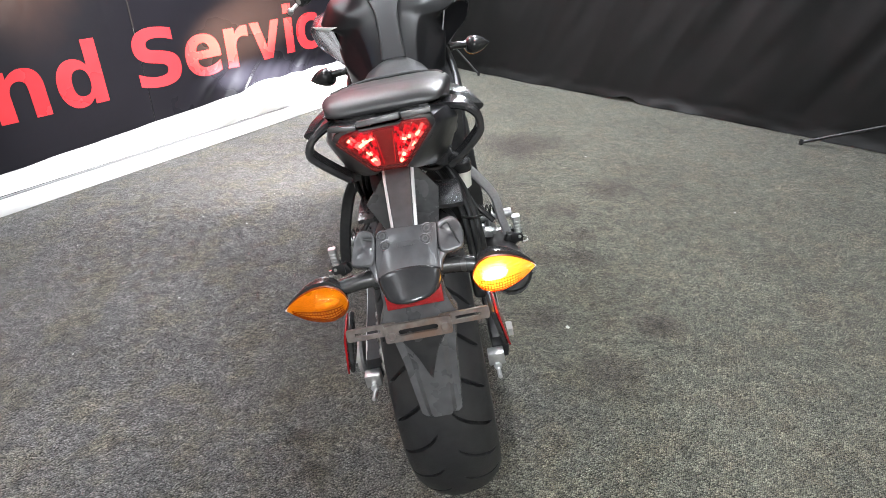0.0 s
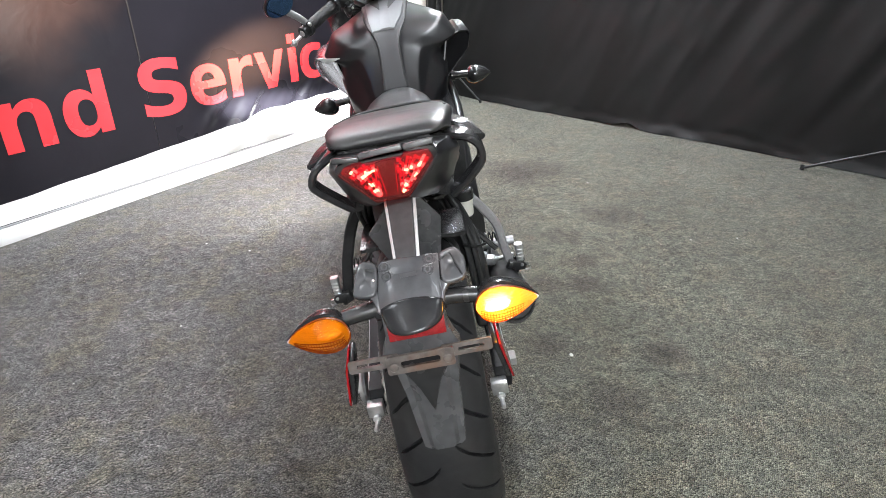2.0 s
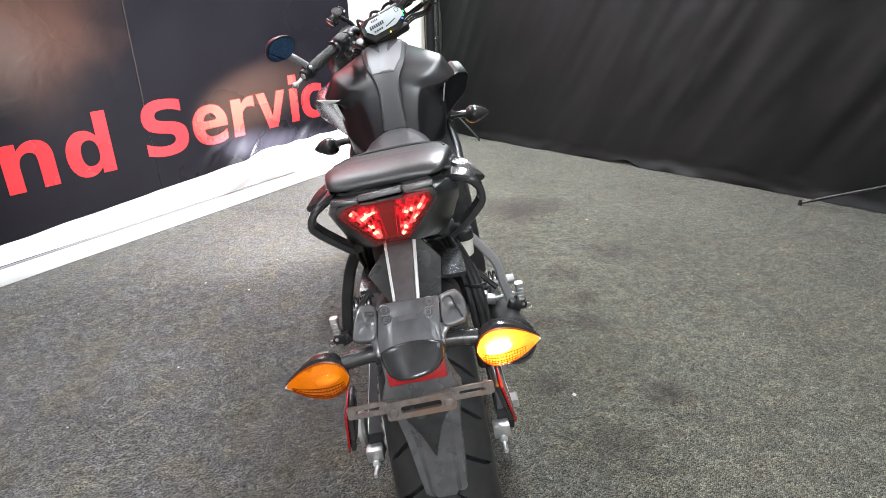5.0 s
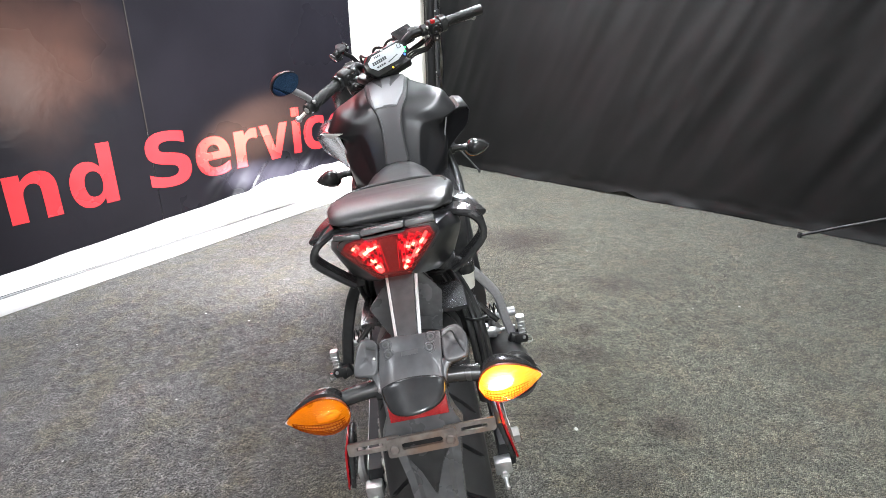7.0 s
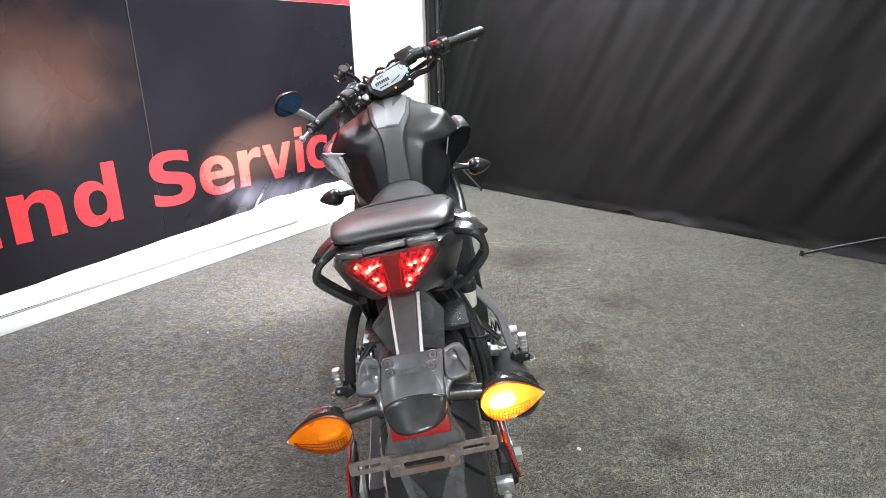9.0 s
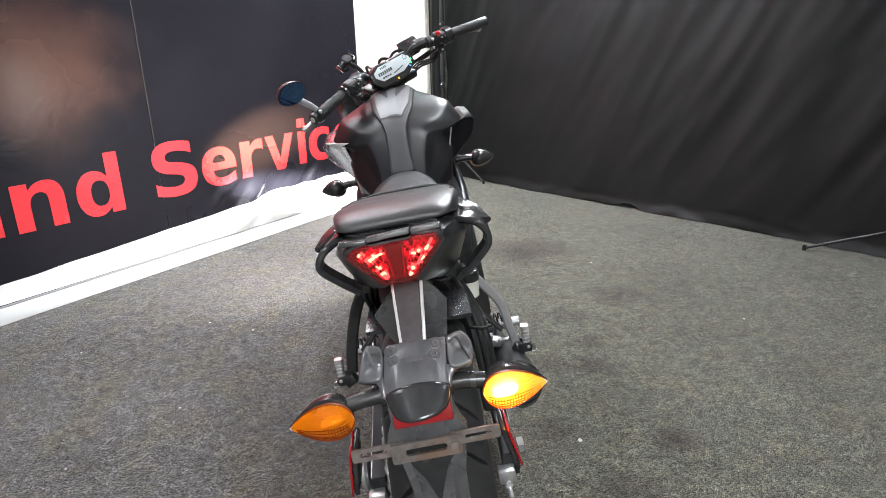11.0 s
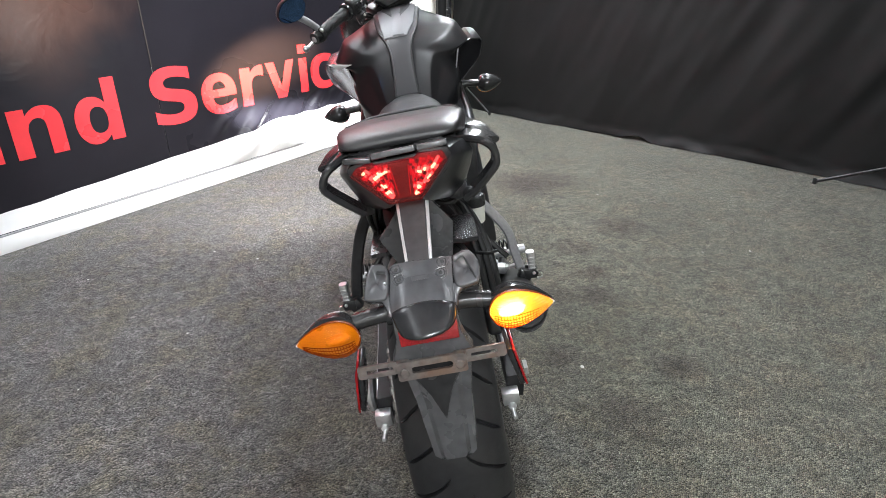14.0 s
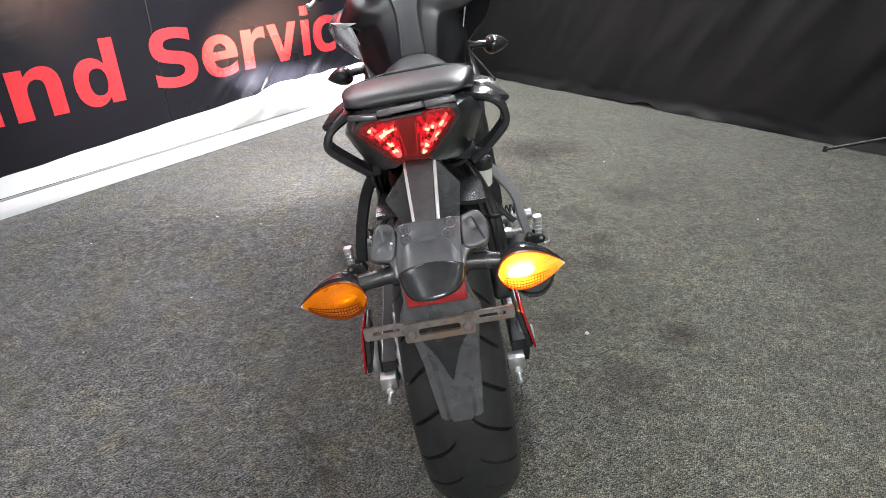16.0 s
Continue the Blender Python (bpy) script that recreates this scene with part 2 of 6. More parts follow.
def carpet_mat():
    m = bpy.data.materials.new("carpet")
    m.use_nodes = True
    nt = m.node_tree
    L = nt.links.new
    b = nt.nodes["Principled BSDF"]
    b.inputs["Roughness"].default_value = 0.95
    b.inputs["Specular IOR Level"].default_value = 0.15
    b.inputs["Sheen Weight"].default_value = 0.15
    tc = nt.nodes.new("ShaderNodeTexCoord")

    def noise_node(scale, detail, rough=0.6):
        n = nt.nodes.new("ShaderNodeTexNoise")
        n.inputs["Scale"].default_value, n.inputs["Detail"].default_value, n.inputs["Roughness"].default_value = scale, detail, rough
        L(tc.outputs["Object"], n.inputs["Vector"])
        return n

    def rng(src, a, c, lo, hi):
        r = nt.nodes.new("ShaderNodeMapRange")
        for k, v in (("From Min", a), ("From Max", c), ("To Min", lo), ("To Max", hi)):
            r.inputs[k].default_value = v
        L(src, r.inputs["Value"])
        return r.outputs[0]

    def mult(a, c):
        n = nt.nodes.new("ShaderNodeMath")
        n.operation = "MULTIPLY"
        for k, v in enumerate((a, c)):
            if isinstance(v, float):
                n.inputs[k].default_value = v
            else:
                L(v, n.inputs[k])
        return n.outputs[0]

    # loops in slightly wavering rows
    turn = nt.nodes.new("ShaderNodeMapping")
    turn.inputs["Rotation"].default_value = (0, 0, radians(24))
    turn.inputs["Scale"].default_value = (1.0, 1.18, 1.0)
    waver = nt.nodes.new("ShaderNodeVectorMath")
    waver.operation = "MULTIPLY_ADD"
    L(noise_node(14, 2).outputs["Color"], waver.inputs[0])
    waver.inputs[1].default_value = (0.02, 0.02, 0.0)
    L(tc.outputs["Object"], waver.inputs[2])
    L(waver.outputs[0], turn.inputs["Vector"])
    loop = nt.nodes.new("ShaderNodeTexVoronoi")
    loop.voronoi_dimensions = "2D"
    loop.inputs["Scale"].default_value = 215
    loop.inputs["Randomness"].default_value = 0.68
    L(turn.outputs[0], loop.inputs["Vector"])
    tuft = nt.nodes.new("ShaderNodeSeparateColor")
    L(loop.outputs["Color"], tuft.inputs[0])
    fine, mid, clump, big = noise_node(420, 2, 0.6), noise_node(62, 3, 0.7), noise_node(21, 4, 0.7), noise_node(2.2, 5, 0.65)
    k = mult(rng(fine.outputs[0], 0.34, 0.66, 0.60, 1.40), rng(mid.outputs[0], 0.34, 0.66, 0.56, 1.44))
    k = mult(k, rng(tuft.outputs[0], 0.0, 1.0, 0.40, 1.56))
    k = mult(k, rng(clump.outputs[0], 0.34, 0.66, 0.68, 1.32))
    # shade between the loops put into the colour: tops lightened, gaps darkened
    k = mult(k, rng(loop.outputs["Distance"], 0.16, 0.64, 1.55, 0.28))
    k = mult(k, rng(big.outputs[0], 0.36, 0.66, 0.86, 1.14))
    # worn-in stains, each a soft blot with a ragged rim
    geo = noise_node(7, 4)
    stain = None
    for sx, sy, rad, depth in ((0.546, 2.233, 0.2, 0.55), (0.834, 1.542, 0.11, 0.72), (0.571, 1.33, 0.07, 0.75), (0.572, 1.076, 0.06, 0.62), (0.528, 0.897, 0.06, 0.58), (0.382, 0.91, 0.07, 0.7), (0.293, 0.51, 0.07, 0.7), (0.661, 0.437, 0.06, 0.52), (0.444, 0.23, 0.08, 0.72),
                               (-0.35, -0.06, 0.035, 0.62), (-0.40, 0.05, 0.03, 0.58)):
        d = nt.nodes.new("ShaderNodeVectorMath")
        d.operation = "DISTANCE"
        L(tc.outputs["Object"], d.inputs[0])
        d.inputs[1].default_value = (sx, sy, 0)
        add = nt.nodes.new("ShaderNodeMath")
        add.operation = "MULTIPLY_ADD"
        L(geo.outputs[0], add.inputs[0])
        add.inputs[1].default_value = rad * 1.6
        L(d.outputs["Value"], add.inputs[2])
        blot = rng(add.outputs[0], rad * 1.05, rad * 2.3, depth * 0.88, 1.0)
        stain = blot if stain is None else mult(stain, blot)
    k = mult(k, stain)
    col = nt.nodes.new("ShaderNodeMix")
    col.data_type = "RGBA"
    col.inputs["A"].default_value = (0.118, 0.113, 0.110, 1)
    col.inputs["B"].default_value = (0.119, 0.119, 0.091, 1)
    # trodden brown on the banner's side, greyer and greener towards the cloth
    side = nt.nodes.new("ShaderNodeSeparateXYZ")
    L(tc.outputs["Object"], side.inputs[0])
    lean = nt.nodes.new("ShaderNodeMath")
    lean.operation = "MULTIPLY_ADD"
    L(noise_node(1.6, 4).outputs[0], lean.inputs[0])
    lean.inputs[1].default_value = 1.6
    L(side.outputs["X"], lean.inputs[2])
    L(rng(lean.outputs[0], 0.3, 1.2, 0, 1), col.inputs["Factor"])
    s = nt.nodes.new("ShaderNodeVectorMath")
    s.operation = "SCALE"
    brown = nt.nodes.new("ShaderNodeMix")
    brown.data_type = "RGBA"
    L(rng(stain, 0.5, 1.0, 0.85, 0.0), brown.inputs["Factor"])
    L(col.outputs["Result"], brown.inputs["A"])
    brown.inputs["B"].default_value = (0.122, 0.104, 0.082, 1)
    olive = nt.nodes.new("ShaderNodeMix")
    olive.data_type = "RGBA"
    L(rng(noise_node(7.0, 5, 0.65).outputs[0], 0.46, 0.62, 0.0, 0.75), olive.inputs["Factor"])
    L(brown.outputs["Result"], olive.inputs["A"])
    olive.inputs["B"].default_value = (0.130, 0.117, 0.083, 1)
    L(olive.outputs["Result"], s.inputs[0])
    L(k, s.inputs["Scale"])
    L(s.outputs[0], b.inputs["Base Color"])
    bp = nt.nodes.new("ShaderNodeBump")
    bp.inputs["Strength"].default_value, bp.inputs["Distance"].default_value = 0.9, 0.005
    L(mult(rng(loop.outputs["Distance"], 0.0, 0.7, 1.0, 0.0), rng(fine.outputs[0], 0.2, 0.8, 0.6, 1.0)), bp.inputs["Height"])
    L(bp.outputs[0], b.inputs["Normal"])
    return m


CARPET = carpet_mat()

# ---- mesh helpers ----


def finish(name, bm, material, parent=None, label="", sharp=38, m=None):
    if m is not None:
        bmesh.ops.transform(bm, matrix=m, verts=bm.verts)
    bmesh.ops.recalc_face_normals(bm, faces=bm.faces)
    me = bpy.data.meshes.new(name)
    bm.to_mesh(me)
    bm.free()
    me.materials.append(material)
    me.polygons.foreach_set("use_smooth", [True] * len(me.polygons))
    me.set_sharp_from_angle(angle=radians(sharp))
    ob = new(name, me)
    if parent is not None:
        ob.parent = parent
    if label:
        tagged(ob, label)
    return ob


def part(name, bm, material, parent, label="", sharp=38, m=None):
    return finish(name, bm, material, parent, label, sharp, m)


def curve_points(pts, steps=6):
    """A smooth line through the points (Catmull-Rom)."""
    p = [Vector(q) for q in pts]
    p = [p[0] * 2 - p[1], *p, p[-1] * 2 - p[-2]]
    out = []
    for i in range(1, len(p) - 2):
        a, b, c, d = p[i - 1:i + 3]
        for k in range(steps):
            t = k / steps
            out.append(0.5 * (2 * b + (c - a) * t + (2 * a - 5 * b + 4 * c - d) * t * t + (3 * b - a - 3 * c + d) * t ** 3))
    return out + [p[-2]]


def loft(rings, caps=True, bm=None):
    bm = bm or bmesh.new()
    rows = [[bm.verts.new(v) for v in r] for r in rings]
    n = len(rows[0])
    for a, b in zip(rows, rows[1:]):
        for i in range(n):
            bm.faces.new((a[i], a[(i + 1) % n], b[(i + 1) % n], b[i]))
    if caps:
        bm.faces.new(rows[0])
        bm.faces.new(rows[-1])
    return bm


def tube(pts, r, n=10, steps=5, flat=1.0, up=(0, 0, 1), r_end=None, bm=None):
    """A round or flattened bar along a smooth line; flat: its height over its width."""
    line = curve_points(pts, steps) if steps > 1 else [Vector(p) for p in pts]
    rings = []
    for i, p in enumerate(line):
        d = (line[min(i + 1, len(line) - 1)] - line[max(i - 1, 0)]).normalized()
        s = d.cross(Vector(up))
        s = s.normalized() if s.length > 1e-4 else Vector((1, 0, 0))
        u = s.cross(d).normalized()
        k = r + ((r_end if r_end is not None else r) - r) * i / (len(line) - 1)
        rings.append([p + s * k * math.cos(a) + u * k * flat * math.sin(a) for a in (2 * math.pi * j / n for j in range(n))])
    return loft(rings, bm=bm)


def box(sx, sy, sz, m=Matrix(), bevel=0.003, seg=2, bm=None):
    b = bmesh.new()
    bmesh.ops.create_cube(b, size=1)
    bmesh.ops.scale(b, vec=(sx, sy, sz), verts=b.verts)
    if bevel:
        bmesh.ops.bevel(b, geom=b.edges[:], offset=min(bevel, 0.45 * min(sx, sy, sz)), segments=seg, affect="EDGES", profile=0.5)
    bmesh.ops.transform(b, matrix=m, verts=b.verts)
    return join(bm, b)


def flow(rings, steps=4):
    """More rings between the given ones, so that each lane of points runs as a smooth line."""
    return [list(r) for r in zip(*(curve_points(lane, steps) for lane in zip(*rings)))]


def blade(pts, wide, thick, steps=6, across=(0, 1, 0), taper=1.0):
    """A flat bar with chamfered edges along a smooth line, its broad side along one direction."""
    line = curve_points(pts, steps)
    rings = []
    for i, p in enumerate(line):
        d = (line[min(i + 1, len(line) - 1)] - line[max(i - 1, 0)]).normalized()
        a = Vector(across)
        a = (a - d * a.dot(d)).normalized()
        n = d.cross(a).normalized()
        f = 1 + (taper - 1) * i / (len(line) - 1)
        w, h, c = wide * f / 2, thick * f / 2, 0.3 * thick * f
        rings.append([p + a * u + n * v for u, v in ((-w + c, -h), (w - c, -h), (w, -h + c), (w, h - c), (w - c, h), (-w + c, h), (-w, h - c), (-w, -h + c))])
    return loft(rings)


def join(bm, b):
    if bm is None:
        return b
    me = bpy.data.meshes.new("join")
    b.to_mesh(me)
    b.free()
    bm.from_mesh(me)
    bpy.data.meshes.remove(me)
    return bm


def revolve(profile, n=32, m=Matrix(), bm=None):
    """A turned form round local z; profile: pairs of radius and height."""
    b = bmesh.new()
    rings = [[b.verts.new((max(r, 1e-4) * math.cos(2 * math.pi * j / n), max(r, 1e-4) * math.sin(2 * math.pi * j / n), h)) for j in range(n)] for r, h in profile]
    for p, q in zip(rings, rings[1:]):
        for j in range(n):
            b.faces.new((p[j], p[(j + 1) % n], q[(j + 1) % n], q[j]))
    b.faces.new(rings[0])
    b.faces.new(rings[-1])
    bmesh.ops.transform(b, matrix=m, verts=b.verts)
    return join(bm, b)


def cyl(r, h, m=Matrix(), n=20, bev=0.0015, bm=None):
    bev = min(bev, r * 0.4, h * 0.4)
    return revolve([(r - bev, -h / 2), (r, -h / 2 + bev), (r, h / 2 - bev), (r - bev, h / 2)], n, m, bm)


def plate(pts, thick, m=Matrix(), bevel=0.0015, bm=None):
    """A flat shape in local x, z, thick along local y, with eased edges."""
    b = bmesh.new()
    f = b.faces.new([b.verts.new((x, -thick / 2, z)) for x, z in pts])
    g = bmesh.ops.extrude_face_region(b, geom=[f])
    bmesh.ops.translate(b, vec=(0, thick, 0), verts=[v for v in g["geom"] if isinstance(v, bmesh.types.BMVert)])
    if bevel:
        bmesh.ops.recalc_face_normals(b, faces=b.faces)
        bmesh.ops.bevel(b, geom=b.edges[:], offset=bevel, segments=2, affect="EDGES", profile=0.5)
    bmesh.ops.transform(b, matrix=m, verts=b.verts)
    return join(bm, b)


def slot_plate(w, h, slot_w, slot_h, thick, m=Matrix(), bm=None, corner=0.004, cx=0.0):
    """A bar with a rounded slot through it, in local x, z."""
    def outline(a, c, r, ox=0.0, k=6):
        out = []
        for qx, qz, start in ((1, 1, 0), (-1, 1, 90), (-1, -1, 180), (1, -1, 270)):
            for i in range(k):
                t = radians(start + 90 * i / (k - 1))
                out.append((ox + qx * (a / 2 - r) + r * math.cos(t), qz * (c / 2 - r) + r * math.sin(t)))
        return out
    outer, inner = outline(w, h, corner), outline(slot_w, slot_h, slot_h / 2 - 0.0005, cx)
    b = bmesh.new()
    loops = [[b.verts.new((x, y, z)) for x, z in o] for o, y in ((outer, -thick / 2), (outer, thick / 2), (inner, thick / 2), (inner, -thick / 2))]
    n = len(outer)
    for i in range(4):
        p, q = loops[i], loops[(i + 1) % 4]
        for j in range(n):
            b.faces.new((p[j], p[(j + 1) % n], q[(j + 1) % n], q[j]))
    bmesh.ops.transform(b, matrix=m, verts=b.verts)
    return join(bm, b)


def mirror_x(m):
    return Matrix.Diagonal((-1, 1, 1, 1)) @ m


def superring(y, cx, cz, hw, up, dn, p=2.6, n=28, tilt=0.0):
    """A rounded ring across y: half width, height above and below its middle, squareness; tilt shifts y with height."""
    out = []
    for j in range(n):
        a = 2 * math.pi * j / n
        c, s = math.cos(a), math.sin(a)
        x = math.copysign(abs(c) ** (2 / p), c) * hw
        z = math.copysign(abs(s) ** (2 / p), s) * (up if s > 0 else dn)
        out.append(Vector((cx + x, y + tilt * z, cz + z)))
    return out


def thing(name, m, label, category, group=""):
    ob = new(name)
    ob.empty_display_size = 0.1
    ob.matrix_world = m
    return tagged(ob, label, category, group)


# ---- the setting ----
BD, BN, B0 = Vector((0.587, 0.81, 0)).normalized(), Vector((0.81, -0.587, 0)).normalized(), Vector((-0.612, 3.321, 0))
CD, CN, C0 = Vector((0.643, -0.766, 0)).normalized(), Vector((-0.766, -0.643, 0)).normalized(), Vector((0.59, 4.109, 0))


def frame_of(o, d, nrm):
    """Local x along the wall, y out of it towards the room, z up."""
    m = Matrix((d, nrm, Vector((0, 0, 1)))).transposed().to_4x4()
    m.translation = o
    return m


MB, MC = frame_of(B0, BD, BN), frame_of(C0, CD, CN)


def ground():
    bm = bmesh.new()
    bmesh.ops.create_grid(bm, x_segments=8, y_segments=8, size=4.6)
    bmesh.ops.translate(bm, vec=(0, 0.6, 0), verts=bm.verts)
    g = bmesh.ops.extrude_face_region(bm, geom=bm.faces[:])
    bmesh.ops.translate(bm, vec=(0, 0, -0.05), verts=[v for v in g["geom"] if isinstance(v, bmesh.types.BMVert)])
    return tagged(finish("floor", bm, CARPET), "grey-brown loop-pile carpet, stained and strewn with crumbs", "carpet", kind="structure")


ground()
# the room's own walls and ceiling, behind the hung cloths
for nm, cx, cy, sx, sy in (("wall_east", 4.65, 0.6, 0.1, 9.4), ("wall_west", -4.65, 0.6, 0.1, 9.4), ("wall_north", 0, 5.25, 9.2, 0.1), ("wall_south", 0, -4.05, 9.2, 0.1)):
    tagged(finish(nm, box(sx, sy, CEIL, pose(cx, cy, CEIL / 2), 0.0), CERAMIC_WALL), "cream painted wall of the showroom", "wall", kind="structure")
tagged(finish("ceiling", box(9.4, 9.4, 0.1, pose(0, 0.6, CEIL + 0.05), 0.0), CEILING_PAINT), "plain pale ceiling of the showroom", "ceiling", kind="structure")
for lx, ly, rz, e in LAMPS:
    fx = thing("ceiling_light", pose(lx, ly, CEIL, 0, 0, rz), "white ceiling light fitting, unseen, added over a lamp", "light", "ceiling lights")
    part("housing", box(0.22, 1.36, 0.07, pose(0, 0, -0.038), 0.01), FIXTURE, fx)


def cream_column():
    return tagged(finish("wall_corner", box(1.3, 0.18, CEIL - 0.004, pose(-0.05, 4.97, CEIL / 2, 0, 0, 6), 0.01), CERAMIC_WALL),
                  "cream painted wall pier showing between the hung cloths", "wall", kind="structure")


cream_column()


def hung_sheet(name, m, s0, s1, z0, z1, ns, nz, wave, thick, material, edge=None):
    """A hung cloth: a grid with folds given by wave(s, z), with thickness."""
    bm = bmesh.new()
    grids = []
    for off in (0.0, -thick):
        g = []
        for j in range(nz + 1):
            row = []
            for i in range(ns + 1):
                s, v = s0 + (s1 - s0) * i / ns, j / nz
                lo = z0 + (edge(s) if edge else 0)
                z = lo + (z1 - lo) * v
                row.append(bm.verts.new((s, wave(s, z) + off, z)))
            g.append(row)
        grids.append(g)
    a, b = grids
    for j in range(nz):
        for i in range(ns):
            for g in grids:
                bm.faces.new((g[j][i], g[j][i + 1], g[j + 1][i + 1], g[j + 1][i]))
    for j in range(nz):
        for i in (0, ns):
            bm.faces.new((a[j][i], a[j + 1][i], b[j + 1][i], b[j][i]))
    for i in range(ns):
        for j in (0, nz):
            bm.faces.new((a[j][i], a[j][i + 1], b[j][i + 1], b[j][i]))
    return finish(name, bm, material, sharp=60, m=None)


def smooth(a, b, x):
    t = max(0.0, min(1.0, (x - a) / (b - a)))
    return t * t * (3 - 2 * t)


def banner_wave(s, z):
    k = 0.0025 * math.sin(3.1 * s + 1.3 * z) + 0.002 * noise.noise((s * 2.2, z * 1.5, 0.3))
    # soft vertical pulls in the hung sheet
    k += 0.004 * noise.noise((s * 3.4 - z * 0.9, z * 0.5, 5.0)) * smooth(0.45, 0.9, z)
    # the crumpled foot, its creases running upwards towards the corner
    where = smooth(-1.30, -0.85, s) * smooth(0.44, 0.34, z) * smooth(0.05, 0.16, z)
    if where:
        u, v = 0.80 * s + 0.60 * z, -0.60 * s + 0.80 * z
        k += where * (0.040 * noise.noise((u * 2.2, v * 9, 2.0)) + 0.013 * noise.noise((u * 5, v * 22, 6.0)) + 0.04 * smooth(0.38, 0.16, z))
    return k


banner = thing("banner", MB, "dark glossy vinyl banner with red lettering and a white foot", "banner")
SEAM = -1.40
for a, c, lab in ((-4.6, SEAM - 0.002, "dark vinyl panel with a brownish reflection in its colour"), (SEAM + 0.002, 0.25, "dark navy vinyl panel")):
    sh = hung_sheet("panel", MB, a, c, 0.07, 1.472, int((c - a) * 90), 150, banner_wave, 0.003, BANNER_GLARE if a < -3 else BANNER)
    sh.parent = banner
    tagged(sh, lab)
sh = hung_sheet("seam", MB, SEAM - 0.004, SEAM + 0.002, 0.69, 1.472, 2, 60, lambda s, z: banner_wave(s, z) + 0.0025, 0.003, SEAM_TAPE)
sh.parent = banner
sh = hung_sheet("top_band", MB, -4.6, 0.25, 1.475, 2.2, 60, 6, banner_wave, 0.003, RED_PRINT)
sh.parent = banner
tagged(sh, "red band along the banner")


def border_top(s):
    # towards the corner, glare on the dark vinyl is added as extra white height
    glare_rise = max(0.0, min(1.0, (s + 1.15) / 0.6))
    return 0.176 + 0.052 * max(-1.0, min(1.1, s + 2.2)) + 0.050 * glare_rise * glare_rise * (3 - 2 * glare_rise) + 0.004 * noise.noise((s * 6, 0, 0)) + 0.006 * glare_rise * noise.noise((s * 9, 3, 0))


bm = bmesh.new()
rows = []
for i in range(361):
    s = -4.6 + 4.85 * i / 360
    t = border_top(s)
    rows.append([bm.verts.new((s, banner_wave(s, z) + 0.004 + o, z)) for z, o in (*((0.086 + (t - 0.086) * j / 8, 0.0) for j in range(9)), (t, -0.003), (0.086, -0.003))])
for p, q in zip(rows, rows[1:]):
    for k in range(11):
        bm.faces.new((p[k], p[(k + 1) % 11], q[(k + 1) % 11], q[k]))
part("foot_border", bm, WHITE_VINYL, banner, "white vinyl border, raised where glare is painted in")

# white skirting that the banner hangs behind
sk = box(4.85, 0.016, 0.076, MB @ pose(-2.175, 0.010, 0.039), 0.002)
# a grey strip stands in for the shade in the groove above the skirting
jt = tagged(finish("trim", box(4.85, 0.012, 0.007, MB @ pose(-2.175, 0.012, 0.081), 0.001), ALU_DULL), "grey strip at the joint above the skirting, for the groove's shade", "trim", kind="structure")
tagged(finish("baseboard", sk, WHITE_VINYL), "white skirting board along the foot of the banner", "skirting", kind="structure")


